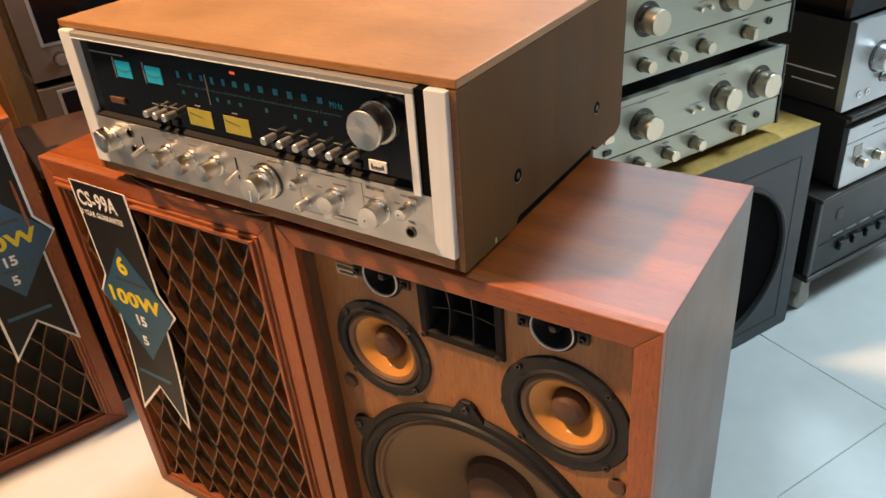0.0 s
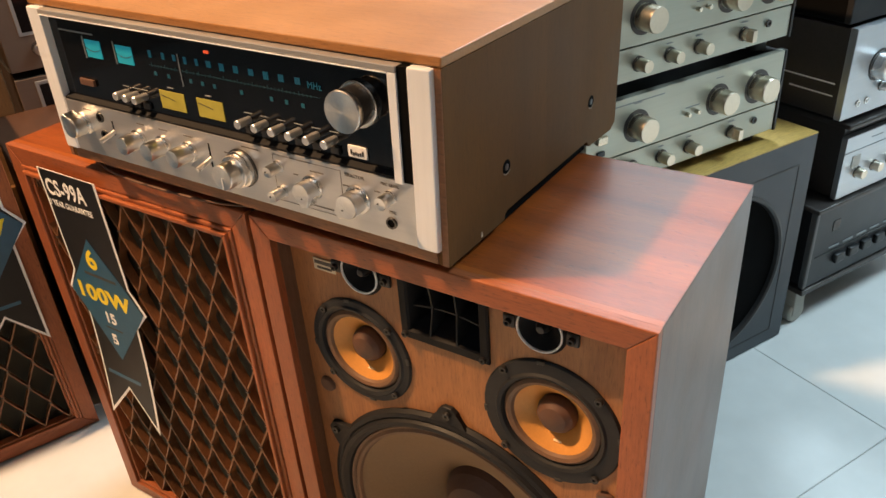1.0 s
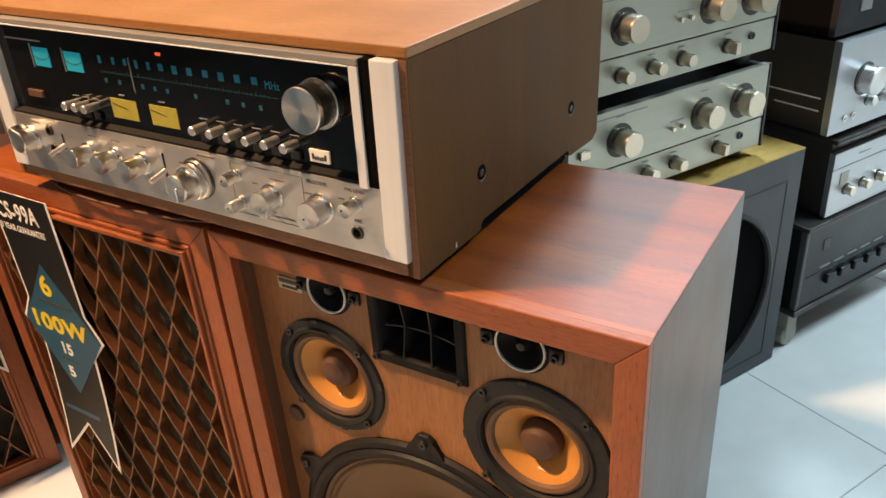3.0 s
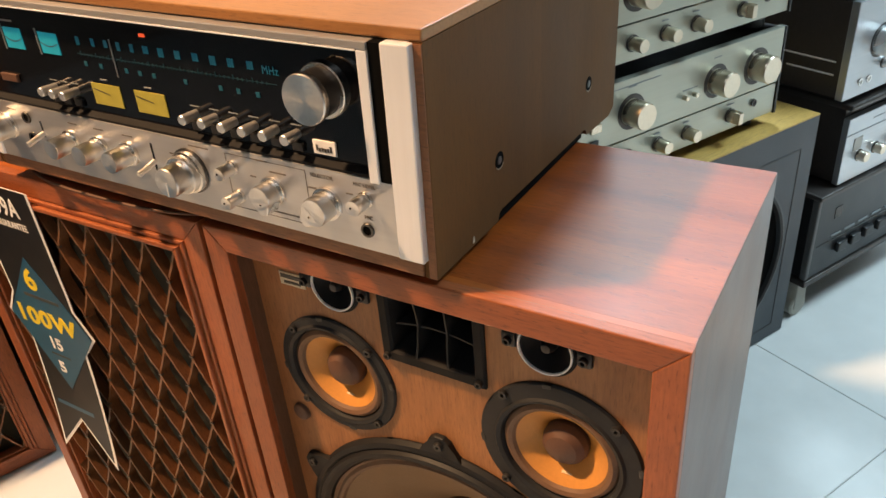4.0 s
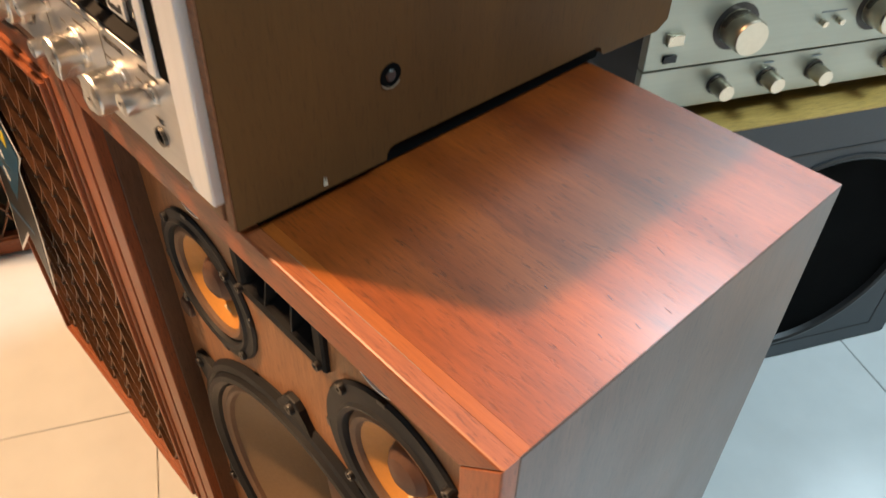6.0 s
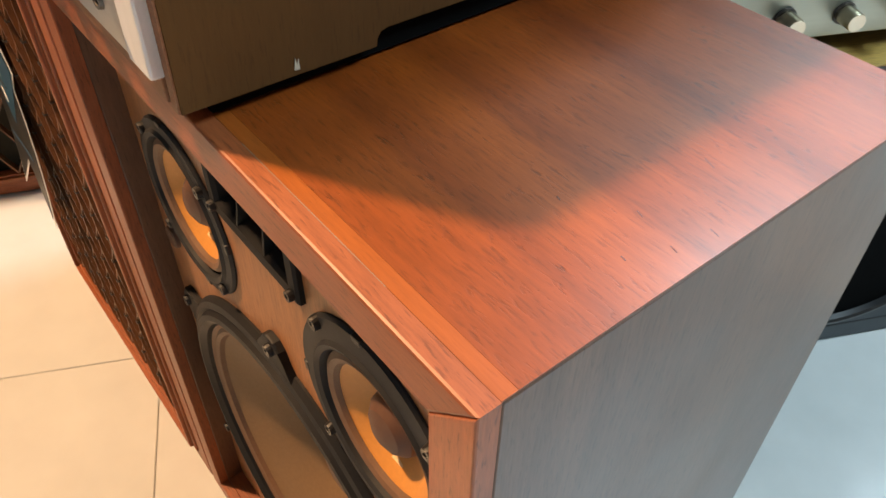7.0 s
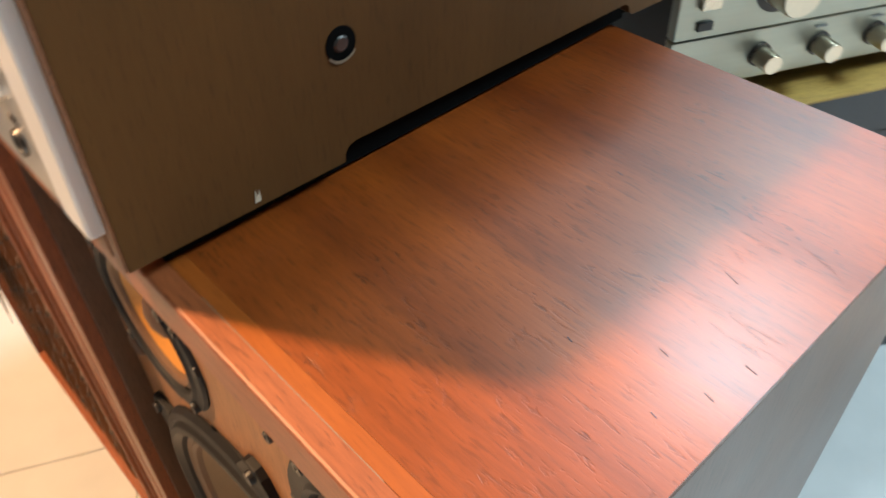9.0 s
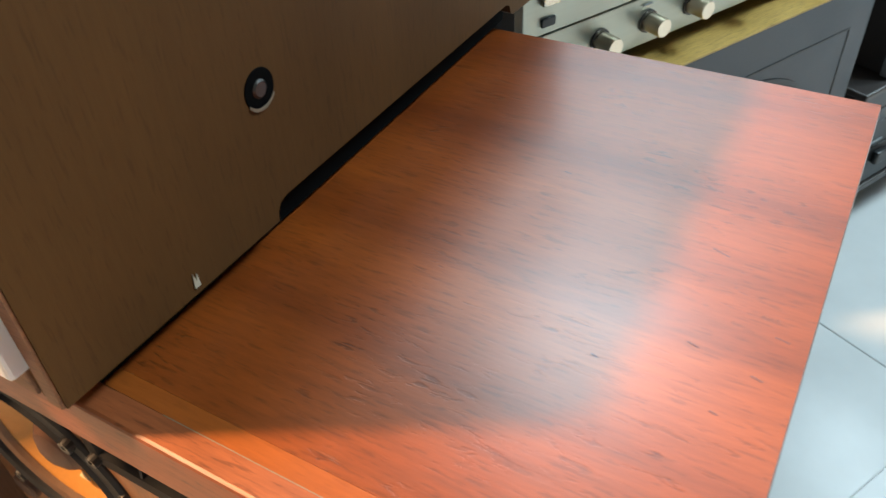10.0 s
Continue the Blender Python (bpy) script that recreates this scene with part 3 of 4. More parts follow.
def receiver():
    p = RECV
    part("top_panel", block(RX0, RX1, -0.003, RY1, RT - 0.0085, RT, 0.0015), W_RTOP, p, "walnut top panel, lamplight put into its colour")
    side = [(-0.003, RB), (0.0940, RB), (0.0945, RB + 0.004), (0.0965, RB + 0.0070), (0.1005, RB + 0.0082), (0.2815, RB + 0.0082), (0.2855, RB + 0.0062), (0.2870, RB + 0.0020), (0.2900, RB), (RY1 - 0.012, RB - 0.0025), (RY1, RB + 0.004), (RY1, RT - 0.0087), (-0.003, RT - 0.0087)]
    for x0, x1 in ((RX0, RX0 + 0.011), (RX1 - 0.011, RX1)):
        part("side_panel", prism(side, x0, x1, 0.0008, "x"), W_RSIDE, p, "walnut side panel, shade put into its colour")
    part("front_edge", block(0.2537, RX1 - 0.0004, -0.0042, -0.0031, RB + 0.0005, RT - 0.0095), W_REDGE, p)
    part("front_edge", block(RX0 + 0.0004, -0.2572, -0.0042, -0.0031, RB + 0.0005, RT - 0.0095), W_REDGE, p)
    part("bottom_rail", block(RX0 + 0.0115, RX1 - 0.0115, -0.0040, 0.020, RB, 0.0172, 0.001), W_REDGE, p, "thin walnut rail under the front panel")
    part("chassis", block(RX0 + 0.012, RX1 - 0.0113, 0.012, RY1 - 0.006, -0.0030, RT - 0.0090), MATT, p)
    # black slab in the gap under the case, in place of its shade
    part("underside_shade", prism([(0.012, RB + 0.009), (0.012, -0.0050), (0.29, -0.0012), (0.29, RB + 0.009)], RX0 + 0.011, RX1 - 0.0060, 0.0, "x"), MATT, p, "black slab standing in for shade under the case")
    part("rear_terminal", block(RX1 - 0.034, RX1 - 0.014, RY1 - 0.006, RY1 + 0.016, 0.010, 0.028, 0.002), SCREWM, p)
    for x in (RX0 + 0.05, RX1 - 0.05):
        for y in (0.05, 0.25):
            part("foot", lathe([(0.0, 0.014), (0.014, 0.014), (0.016, 0.012), (0.016, 0.0), (0.0, 0.0)], 24), RUBBER, p, m=pose(x, y, -0.0062, 90))
    for y, z in ((0.0975, 0.0560), (0.288, 0.0560)):
        # flat black disc stands in for the shade inside the countersink
        q = part("screw_cup", lathe([(0.0, -0.0003), (0.0070, -0.0003), (0.0076, 0.0006)], 28), MATT, p, "case screw on a black disc for its shaded recess", m=pose(RX1, y, z, 0, 0, 90))
        part("screw", lathe([(0.0, -0.0010), (0.0026, -0.0009), (0.0034, -0.0003)], 18), SCREWM, q)
        part("chip", prism([(0.0077 * math.cos(a), 0.0077 * math.sin(a)) for a in [radians(215 + 11 * k) for k in range(11)]] + [(0.0070 * math.cos(a), 0.0070 * math.sin(a) + 0.0004) for a in [radians(325 - 11 * k) for k in range(11)]], -0.0006, -0.0002), RIM, q, "worn pale rim")
    part("chip", prism([(-0.0014, -0.0030), (-0.0006, 0.0028), (0.0002, -0.0008), (0.0010, 0.0022), (0.0013, -0.0032)], -0.0004, 0.0004), CHIP, p, "bare chip in the veneer", m=pose(RX1, 0.0515, RB + 0.0058, 0, 0, 90))
    # front
    fy = -0.0085
    part("control_panel", block(-0.2358, 0.2318, fy, 0.012, 0.0178, 0.0775, 0.0008), BRUSHED, p, "brushed aluminium control panel")
    for x0, x1 in ((-0.2570, -0.2360), (0.2320, 0.2535)):
        part("end_trim", block(x0, x1, fy - 0.0015, 0.012, 0.0178, 0.1760, 0.0014), SATIN, p, "satin silver end strip")
    part("groove", block(-0.2358, 0.2318, -0.001, 0.012, 0.0778, 0.1762), BLACK, p)
    part("bezel_strip", block(-0.2350, 0.2228, fy - 0.0030, 0.002, 0.1702, 0.1755, 0.0008), STRIP, p, "satin grey strip over the dial")
    part("bezel_line", block(-0.2345, 0.2143, fy - 0.0036, fy - 0.0022, 0.1692, 0.1702, 0.0003), SATIN, p, "thin bright line over the dial")
    part("bezel_strip", block(0.2145, 0.2228, fy - 0.0030, 0.002, 0.0760, 0.1700, 0.0008), SATIN, p)
    part("bezel_side", block(0.2230, 0.2318, fy - 0.0012, 0.002, 0.0776, 0.1755), MATT, p, "black gap beside the dial frame")
    part("bezel_ledge", prism([(fy + 0.0005, 0.0778), (fy + 0.0005, 0.0800), (0.0015, 0.0830), (0.0015, 0.0778)], -0.2345, 0.2143, 0.0, "x"), HORN, p, "dark grey ledge under the dial")
    part("dial_glass", block(-0.2345, 0.2143, -0.0012, 0.0008, 0.0832, 0.1695), GLOSS, p, "glossy black dial glass")
    gy = -0.0018
    for x, z in ((-0.1690, 0.1385), (-0.1195, 0.1385)):
        mt = part("tuning_meter", block(x - 0.0122, x + 0.0122, gy - 0.0002, -0.0012, z - 0.0092, z + 0.0092), METER_B, p, "glowing teal tuning meter")
        arc = [(x - 0.0120 + 0.0024 * k, z + 0.0010 - 0.0032 * math.sin(math.pi * k / 10)) for k in range(11)]
        part("needle", prism(arc + [(u, v - 0.0007) for u, v in arc[::-1]], gy - 0.0005, gy - 0.0002), INK, mt)
        part("meter_edge", block(x - 0.0156, x - 0.0144, gy - 0.0004, -0.0012, z - 0.011, z + 0.012), GREYINK, mt)
    for x, z in ((-0.060, 0.1000), (-0.0065, 0.1000)):
        mt = part("power_meter", block(x - 0.0178, x + 0.0178, gy - 0.0002, -0.0012, z - 0.0095, z + 0.0095), METER_Y, p, "glowing amber power meter")
        part("needle", prism([(x - 0.016, z + 0.004), (x - 0.0158, z + 0.0048), (x + 0.004, z + 0.0010), (x + 0.004, z + 0.0004)], gy - 0.0005, gy - 0.0002), INK, mt)
        part("meter_print", block(x - 0.004, x + 0.004, gy - 0.0004, -0.0010, z + 0.013, z + 0.0140), GREYINK, mt)
    for k, x in enumerate((-0.080, -0.061, -0.045, -0.030, -0.014, 0.002, 0.019, 0.037, 0.056, 0.074, 0.092, 0.111)):
        wide = 0.75 if k < 5 else 1.15
        for u0, u1 in ((-0.0026, -0.0014), (-0.0008, 0.0004), (0.0010, 0.0024)):
            part("dial_figure", block(x + u0 * wide, x + u1 * wide, gy, -0.0012, 0.1412 + 0.0005 * (k % 3), 0.1482), DIAL_B, p, "glowing teal dial figure")
        if k not in (2, 6, 8):
            part("dial_figure", block(x + 0.0010, x + 0.0046, gy, -0.0012, 0.1236 - 0.0002 * k, 0.1276 - 0.0002 * k), DIMDIAL, p, "dim teal dial figure")
        for q in range(4):
            xq = x + 0.0045 * q
            part("dial_tick", block(xq - 0.0003, xq + 0.0003, gy, -0.0012, 0.1322, 0.1346 if q else 0.1360), DIMTEAL, p)
    lettering("MHz", 0.0080, DIAL_B, p, pose(0.1300, gy, 0.1437), box=(0.0150, 0.0062))
    part("dial_line", block(-0.085, 0.134, gy + 0.0002, -0.0012, 0.1332, 0.1336), DIMTEAL, p)
    part("tuning_pointer", block(-0.0010, 0.0050, gy - 0.0004, -0.0012, 0.1556, 0.1580), RED_LED, p, "glowing red dial pointer")
    part("pointer_needle", block(-0.0395, -0.0388, gy - 0.0004, -0.0012, 0.1180, 0.1500), GREYINK, p, "thin grey dial needle")
    part("indicator", block(-0.205, -0.181, -0.0045, -0.0012, 0.0965, 0.1040, 0.001), BROWN, p, "dim brown push button")
    part("print", block(-0.222, -0.165, gy, -0.0010, 0.1530, 0.1545), GREYINK, p)
    # tuning and panel knobs: radius, length
    def knob(x, z, y, r, deep, name="knob", label="spun aluminium knob", skirt=1.12, mat=SPUN, seg=40):
        k = new(name)
        k.parent = p
        k.matrix_basis = pose(x, y, z)
        tagged(k, label)
        part("skirt", lathe([(r * 0.6, 0.0), (r * skirt, 0.0), (r * skirt, -deep * 0.12), (r * skirt * 0.97, -deep * 0.16), (r * 0.9, -deep * 0.18)], seg), mat, k)
        part("grip", lathe([(r * 0.98, -deep * 0.16), (r, -deep * 0.22), (r, -deep * 0.93), (r * 0.95, -deep), (r * 0.55, -deep * 0.985), (0.0, -deep * 0.98)], seg), mat, k)
        return k
    t = new("tuning_knob")
    t.parent = p
    t.matrix_basis = pose(0.1765, -0.001, 0.1355)
    tagged(t, "large spun aluminium tuning knob")
    part("skirt", lathe([(0.0150, 0.0), (0.0203, 0.0), (0.0203, -0.0036), (0.0196, -0.0045), (0.0160, -0.0047)], 56), SPUN, t)
    part("dark_collar", lathe([(0.0172, -0.0044), (0.0172, -0.0180), (0.0140, -0.0182)], 48), BLACK, t, "black collar of the knob")
    part("grip", lathe([(0.0140, -0.0178), (0.0180, -0.0180), (0.0183, -0.0186), (0.0183, -0.0226), (0.0176, -0.0236), (0.0100, -0.0232), (0.0, -0.0230)], 56), SPUN, t)
    v = new("volume_knob")
    v.parent = p
    v.matrix_basis = pose(0.0305, fy, 0.0500)
    tagged(v, "double spun aluminium volume knob")
    part("base_ring", lathe([(0.0150, 0.0), (0.0196, 0.0), (0.0196, -0.0016), (0.0150, -0.0020)], 48), SCREWM, v, "dark base ring")
    part("skirt", lathe([(0.0168, -0.0012), (0.0182, -0.0016), (0.0180, -0.0058), (0.0164, -0.0064), (0.0164, -0.0118), (0.0156, -0.0126), (0.0110, -0.0128)], 56), SPUN, v)
    part("grip", lathe([(0.0126, -0.0110), (0.0127, -0.0262), (0.0120, -0.0275), (0.0070, -0.0271), (0.0, -0.0270)], 48), SPUN, v)
    part("index_line", block(-0.0005, 0.0005, -0.0278, -0.0268, -0.0118, 0.0), WHITE, v, "pale index line")
    def pointer_knob(x, z, r, deep, turn):
        k = knob(x, z, fy, r, deep, "selector_knob", "winged aluminium selector knob", 1.2)
        wedge = prism([(-r * 0.92, r * 0.20), (r * 0.92, r * 0.20), (r * 0.34, r * 1.42), (-r * 0.34, r * 1.42)], -deep * 0.99, -deep * 0.22, r * 0.06)
        part("wing", wedge, SPUN, k, m=pose(0, 0, 0, 0, turn, 0))
        part("index_dot", lathe([(0.0, -0.0004), (0.0007, -0.0003), (0.0008, 0.0)], 12), GLOSS, k, m=pose(0, -deep, 0, 0, turn, 0) @ pose(0, 0, r * 0.5))
    pointer_knob(0.1715, 0.0498, 0.0112, 0.0185, 228)
    pointer_knob(0.1190, 0.0500, 0.0098, 0.0175, 170)
    for x, z, r in ((0.0800, 0.0622, 0.0054), (0.0812, 0.0372, 0.0054), (0.2070, 0.0605, 0.0060)):
        k = knob(x, z, fy, r, 0.0165, "small_knob", "small aluminium knob", 1.1, seg=24)
        part("index_dot", lathe([(0.0, -0.0004), (0.0008, -0.0003), (0.0009, 0.0)], 12), GLOSS, k, m=pose(-r * 0.3, -0.0164, 0))
    for x, z, r in ((-0.1185, 0.0515, 0.0094), (-0.0805, 0.0520, 0.0094), (-0.0415, 0.0530, 0.0094)):
        knob(x, z, fy, r, 0.0235, "tone_knob", "spun aluminium tone knob", 1.18)
    k = knob(-0.2120, 0.0530, fy, 0.0118, 0.0185, "power_knob", "winged aluminium power knob")
    part("wing", prism([(-0.0108, 0.002), (0.0108, 0.002), (0.0040, 0.0160), (-0.0040, 0.0160)], -0.0180, -0.0050, 0.0008), SPUN, k, m=pose(0, 0, 0, 0, -40, 0))
    for x, z in ((-0.1790, 0.0650), (-0.1780, 0.0450), (0.2060, 0.0350)):
        j = part("jack_ring", lathe([(0.0038, -0.0004), (0.0040, -0.0018), (0.0054, -0.0018), (0.0058, 0.0)], 28, at=(x, fy, z)), SCREWM, p, "dark-rimmed headphone socket")
        part("jack_hole", lathe([(0.0, -0.0008), (0.0041, -0.0010)], 24, at=(x, fy, z)), MATT, j)
    for x, z, dx, slot in ((-0.1600, 0.0560, 0.0, 0.008), (-0.0120, 0.0545, 0.0, 0.0125)):
        sl = part("slot", block(x - 0.0010, x + 0.0010, fy - 0.0004, fy + 0.0005, z - slot, z + slot), GLOSS, p)
        part("lever", tube([(x, fy, z - 0.004), (x, fy - 0.019, z - 0.0085)], 0.0026, 12), PLATED, sl, "aluminium lever", smooth=60)
    xs = [-0.1300, -0.1155, -0.1010] + [0.0435 + 0.0205 * k for k in range(6)]
    for x in xs:
        b = part("push_button", lathe([(0.0, -0.0165), (0.0036, -0.0165), (0.0042, -0.0157), (0.0040, -0.009), (0.0036, 0.0)], 20, at=(x, -0.001, 0.0985)), PLATED, p, "round aluminium push button")
        part("button_slot", block(x - 0.0050, x + 0.0050, -0.0040, -0.0010, 0.0850, 0.0925, 0.0008), BLACK, b)
        part("button_print", block(x - 0.0050, x + 0.0050, gy, -0.0010, 0.1046, 0.1054), GREYINK, b)
    plate = part("name_plate", block(0.1605, 0.1810, -0.0032, -0.0012, 0.0860, 0.0970, 0.0006), WHITE, p, "white name plate")
    for k, (a, z) in enumerate(((0.1685, 0.0905), (0.171, 0.0898), (0.1735, 0.0902), (0.176, 0.0898), (0.1785, 0.0902), (0.181, 0.0905))):
        part("print", block(a - 0.0010, a + 0.0007, -0.0036, -0.0030, z - 0.0016, z + (0.0030 if k in (0, 5) else 0.0014)), INK, plate, m=pose(-0.0040, 0, 0))
    iy = fy - 0.0003
    lettering("SELECTOR", 0.0043, PANELINK, p, pose(0.1690, iy, 0.0710))
    lettering("MIC LEVEL", 0.0040, PANELINK, p, pose(0.2070, iy, 0.0712))
    lettering("MIC", 0.0042, PANELINK, p, pose(0.2080, iy, 0.0455))
    for x0, x1, z0, z1 in ((0.0735, 0.154, 0.0730, 0.0734), (0.0735, 0.0739, 0.030, 0.073), (0.1535, 0.1539, 0.026, 0.073), (0.0735, 0.154, 0.0264, 0.0268)):
        part("panel_line", block(x0, x1, iy, fy + 0.0003, z0, z1), PANELINK, p)
    for x, z, w in ((0.110, 0.0731, 0.014), (0.045, 0.0730, 0.022), (-0.112, 0.0690, 0.012), (-0.077, 0.0690, 0.013), (-0.040, 0.0690, 0.013), (-0.200, 0.0705, 0.013), (0.126, 0.0655, 0.016), (0.160, 0.0600, 0.010), (0.193, 0.0620, 0.006), (0.130, 0.0310, 0.030), (0.100, 0.058, 0.006), (0.012, 0.062, 0.006), (0.012, 0.050, 0.006)):
        part("print", block(x - w / 2, x + w / 2, iy, fy + 0.0003, z - 0.0006, z + 0.0006), PANELINK, p)


receiver()
tray = thing("tray", "thin dark round-cornered tray under the receiver", "tray", pose(-0.555, 0, 0.6312))
part("board", prism([(-0.118, 0.0), (0.118, 0.0), (0.118, 0.004), (-0.118, 0.004)], 0.010, 0.30, 0.001), BROWN, tray)
part("rim", tube([(-0.125 + 0.25 * k / 24, -0.0065 + 0.016 * (abs(k - 12) / 12) ** 3, 0.0035) for k in range(25)], 0.0016, 8), BROWN, tray, "thin metal rim", smooth=60)

# ---- champagne amplifiers on the subwoofer ----


def round_knob(parent, x, y, z, r, deep, mat, ring=None, name="knob", label="turned metal knob"):
    k = new(name)
    k.parent = parent
    k.matrix_basis = pose(x, y, z)
    tagged(k, label)
    if ring:
        part("recess_ring", lathe([(r, -0.0004), (r * ring, -0.0006), (r * ring, 0.0006)], 40), DARKMETAL, k)
    part("grip", lathe([(r * 0.96, 0.0), (r, -deep * 0.1), (r, -deep * 0.92), (r * 0.94, -deep), (0.0, -deep * 0.985)], 40), mat, k)
    return k


def amplifier():
    a = thing("amplifier", "champagne gold integrated amplifier with turned knobs", "amplifier", AISLE @ pose(0, 0, 0.436), "champagne amplifiers")
    y, x0, x1 = 0.458, 0.322, 0.734
    part("upper_fascia", block(x0, x1, y, y + 0.012, 0.0725, 0.158, 0.0012), CHAMPAGNE, a, "champagne front panel")
    part("lower_fascia", block(x0, x1, y + 0.0015, y + 0.012, 0.022, 0.0705, 0.0012), CHAMPAGNE, a)
    part("case", block(x0 + 0.004, x1 + 0.003, y + 0.013, y + 0.33, 0.024, 0.156, 0.001), BLACK, a, "black metal case")
    part("edge_strip", block(x1 + 0.0005, x1 + 0.0055, y - 0.001, y + 0.014, 0.020, 0.158, 0.001), BLACK, a)
    for fx in (x0 + 0.04, x1 - 0.03):
        for fy in (y + 0.04, y + 0.30):
            part("foot", lathe([(0.0, 0.0), (0.018, 0.0), (0.020, 0.004), (0.020, 0.024), (0.0, 0.024)], 24), BLACK, a, m=pose(fx, fy, 0.024, -90) @ pose(0, 0, 0))
    for x in (0.417, 0.586, 0.676):
        round_knob(a, x, y, 0.1105, 0.0185 if x < 0.6 else 0.0205, 0.029, GOLD, 1.36)
    for x in (0.413, 0.474, 0.533):
        round_knob(a, x, y, 0.0455, 0.0090, 0.021, GOLD, 1.25, "small_knob", "small turned knob")
    w = round_knob(a, 0.628, y, 0.0455, 0.0088, 0.010, GOLD, 1.25, "selector_knob", "winged selector knob")
    part("wing", block(-0.0050, 0.0050, -0.021, -0.006, -0.0092, 0.0092, 0.0012), GOLD, w)
    part("socket", lathe([(0.0, -0.0004), (0.0028, -0.0006), (0.0034, -0.0022), (0.0056, -0.0022), (0.0060, 0.0)], 24, at=(0.681, y, 0.0515)), DARKMETAL, a, "dark headphone socket")
    part("push_button", block(0.340, 0.358, y - 0.006, y, 0.100, 0.112, 0.001), GOLD, a)
    part("rocker", block(0.341, 0.356, y - 0.003, y, 0.080, 0.088, 0.001), BLACK, a, "small black button")
    for x in (0.520, 0.540):
        part("lever_switch", tube([(x, y, 0.103), (x, y - 0.008, 0.1025)], 0.0035, 10), GOLD, a, smooth=60)
    for x, z, w in ((0.42, 0.148, 0.10), (0.532, 0.113, 0.03), (0.417, 0.146, 0.016), (0.586, 0.146, 0.016), (0.471, 0.063, 0.012), (0.530, 0.063, 0.012), (0.626, 0.064, 0.014), (0.650, 0.118, 0.006)):
        part("print", block(x - w / 2, x + w / 2, y - 0.0004, y + 0.0004, z - 0.0008, z + 0.0008), GREYINK, a)
    return a


amp = amplifier()
copy_thing(amp, AISLE @ pose(0, 0, 0.436 + 0.159))

sub = thing("subwoofer", "large blue-black subwoofer with a plywood top", "subwoofer", AISLE)
part("front_panel", holed(0.397, 0.823, 0.003, 0.4355, [(0.610, 0.205, 0.166)], [], 0.431, 0.449), BOXPAINT, sub, "blue-black painted front")
part("side_panel", block(0.397, 0.823, 0.4492, 0.80, 0.003, 0.4355, 0.001), BOXPAINT, sub)
part("top_board", block(0.396, 0.8235, 0.4305, 0.801, 0.4358, 0.4385, 0.0008), W_PLY, sub, "worn yellow plywood top")
part("driver_cloth", lathe([(0.0, 0.004), (0.15, 0.005), (0.1655, 0.002)], 64, at=(0.610, 0.434, 0.205)), MATT, sub, "round black driver cloth")
part("driver_rim", lathe([(0.158, 0.006), (0.160, -0.001), (0.164, -0.003), (0.1685, -0.002), (0.169, 0.001)], 72, at=(0.610, 0.431, 0.205)), BLACK, sub)
for b in ((0.436, 0.788, 0.3845, 0.3870), (0.436, 0.788, 0.030, 0.0325), (0.436, 0.4385, 0.0325, 0.3845), (0.7855, 0.788, 0.0325, 0.3845)):
    part("groove", block(b[0], b[1], 0.4302, 0.4315, b[2], b[3]), BLACK, sub)

# ---- components on the trolley ----
trolley = thing("equipment_trolley", "low dark trolley on pale castors under hi-fi", "trolley", AISLE)
part("shelf", block(0.865, 1.32, 0.425, 0.80, 0.078, 0.090, 0.002), DARKMETAL, trolley)
for x in (0.885, 1.30):
    for y in (0.445, 0.78):
        cst = part("caster_fork", block(x - 0.016, x + 0.016, y - 0.006, y + 0.022, 0.018, 0.078, 0.003), PALEPLASTIC, trolley, "pale plastic castor")
        part("wheel", lathe([(0.0, -0.010), (0.021, -0.010), (0.024, -0.007), (0.024, 0.007), (0.021, 0.010), (0.0, 0.010)], 28), PALEPLASTIC, cst, m=pose(x, y + 0.006, 0.0245))

recorder = thing("cassette_deck", "black hi-fi component with a row of controls", "component", AISLE)
part("case", block(0.872, 1.31, 0.440, 0.76, 0.092, 0.262, 0.004), BLACK, recorder)
part("fascia", block(0.868, 1.31, 0.428, 0.440, 0.092, 0.262, 0.004), plain("dark_grey_fascia", (0.026, 0.029, 0.032), 0.4, 0.4), recorder, "dark grey front panel")
part("corner_trim", block(0.866, 0.876, 0.4262, 0.440, 0.0925, 0.2615, 0.003), plain("grey_corner", (0.10, 0.10, 0.10), 0.45, 0.3), recorder)
part("groove", block(0.885, 1.31, 0.4272, 0.4285, 0.158, 0.1605), GLOSS, recorder)
for k in range(8):
    part("key", block(0.945 + 0.043 * k, 0.972 + 0.043 * k, 0.418, 0.4282, 0.128, 0.149, 0.003), BLACK, recorder)
    part("key_light", block(0.925 + 0.043 * k, 0.955 + 0.043 * k, 0.4262, 0.4282, 0.167, 0.170), GREYINK, recorder)
part("window", block(0.925, 0.945, 0.4270, 0.4284, 0.205, 0.228), GLOSS, recorder)
part("lid_board", block(0.860, 1.312, 0.420, 0.77, 0.263, 0.273, 0.003), DARKMETAL, recorder, "worn dark top")

tuner = thing("tuner", "white-silver tuner with small gold knobs", "tuner", AISLE)
part("case", block(0.916, 1.33, 0.440, 0.74, 0.277, 0.420, 0.002), DARKMETAL, tuner)
part("fascia", block(0.912, 1.33, 0.428, 0.440, 0.277, 0.402, 0.0015), SILVER, tuner, "pale silver front panel")
part("groove", block(0.913, 1.33, 0.4272, 0.4285, 0.3695, 0.3712), GREYINK, tuner)
part("window", block(0.938, 0.962, 0.4265, 0.4284, 0.336, 0.360, 0.0008), plain("grey_button", (0.38, 0.37, 0.34), 0.5, 0.3), tuner)
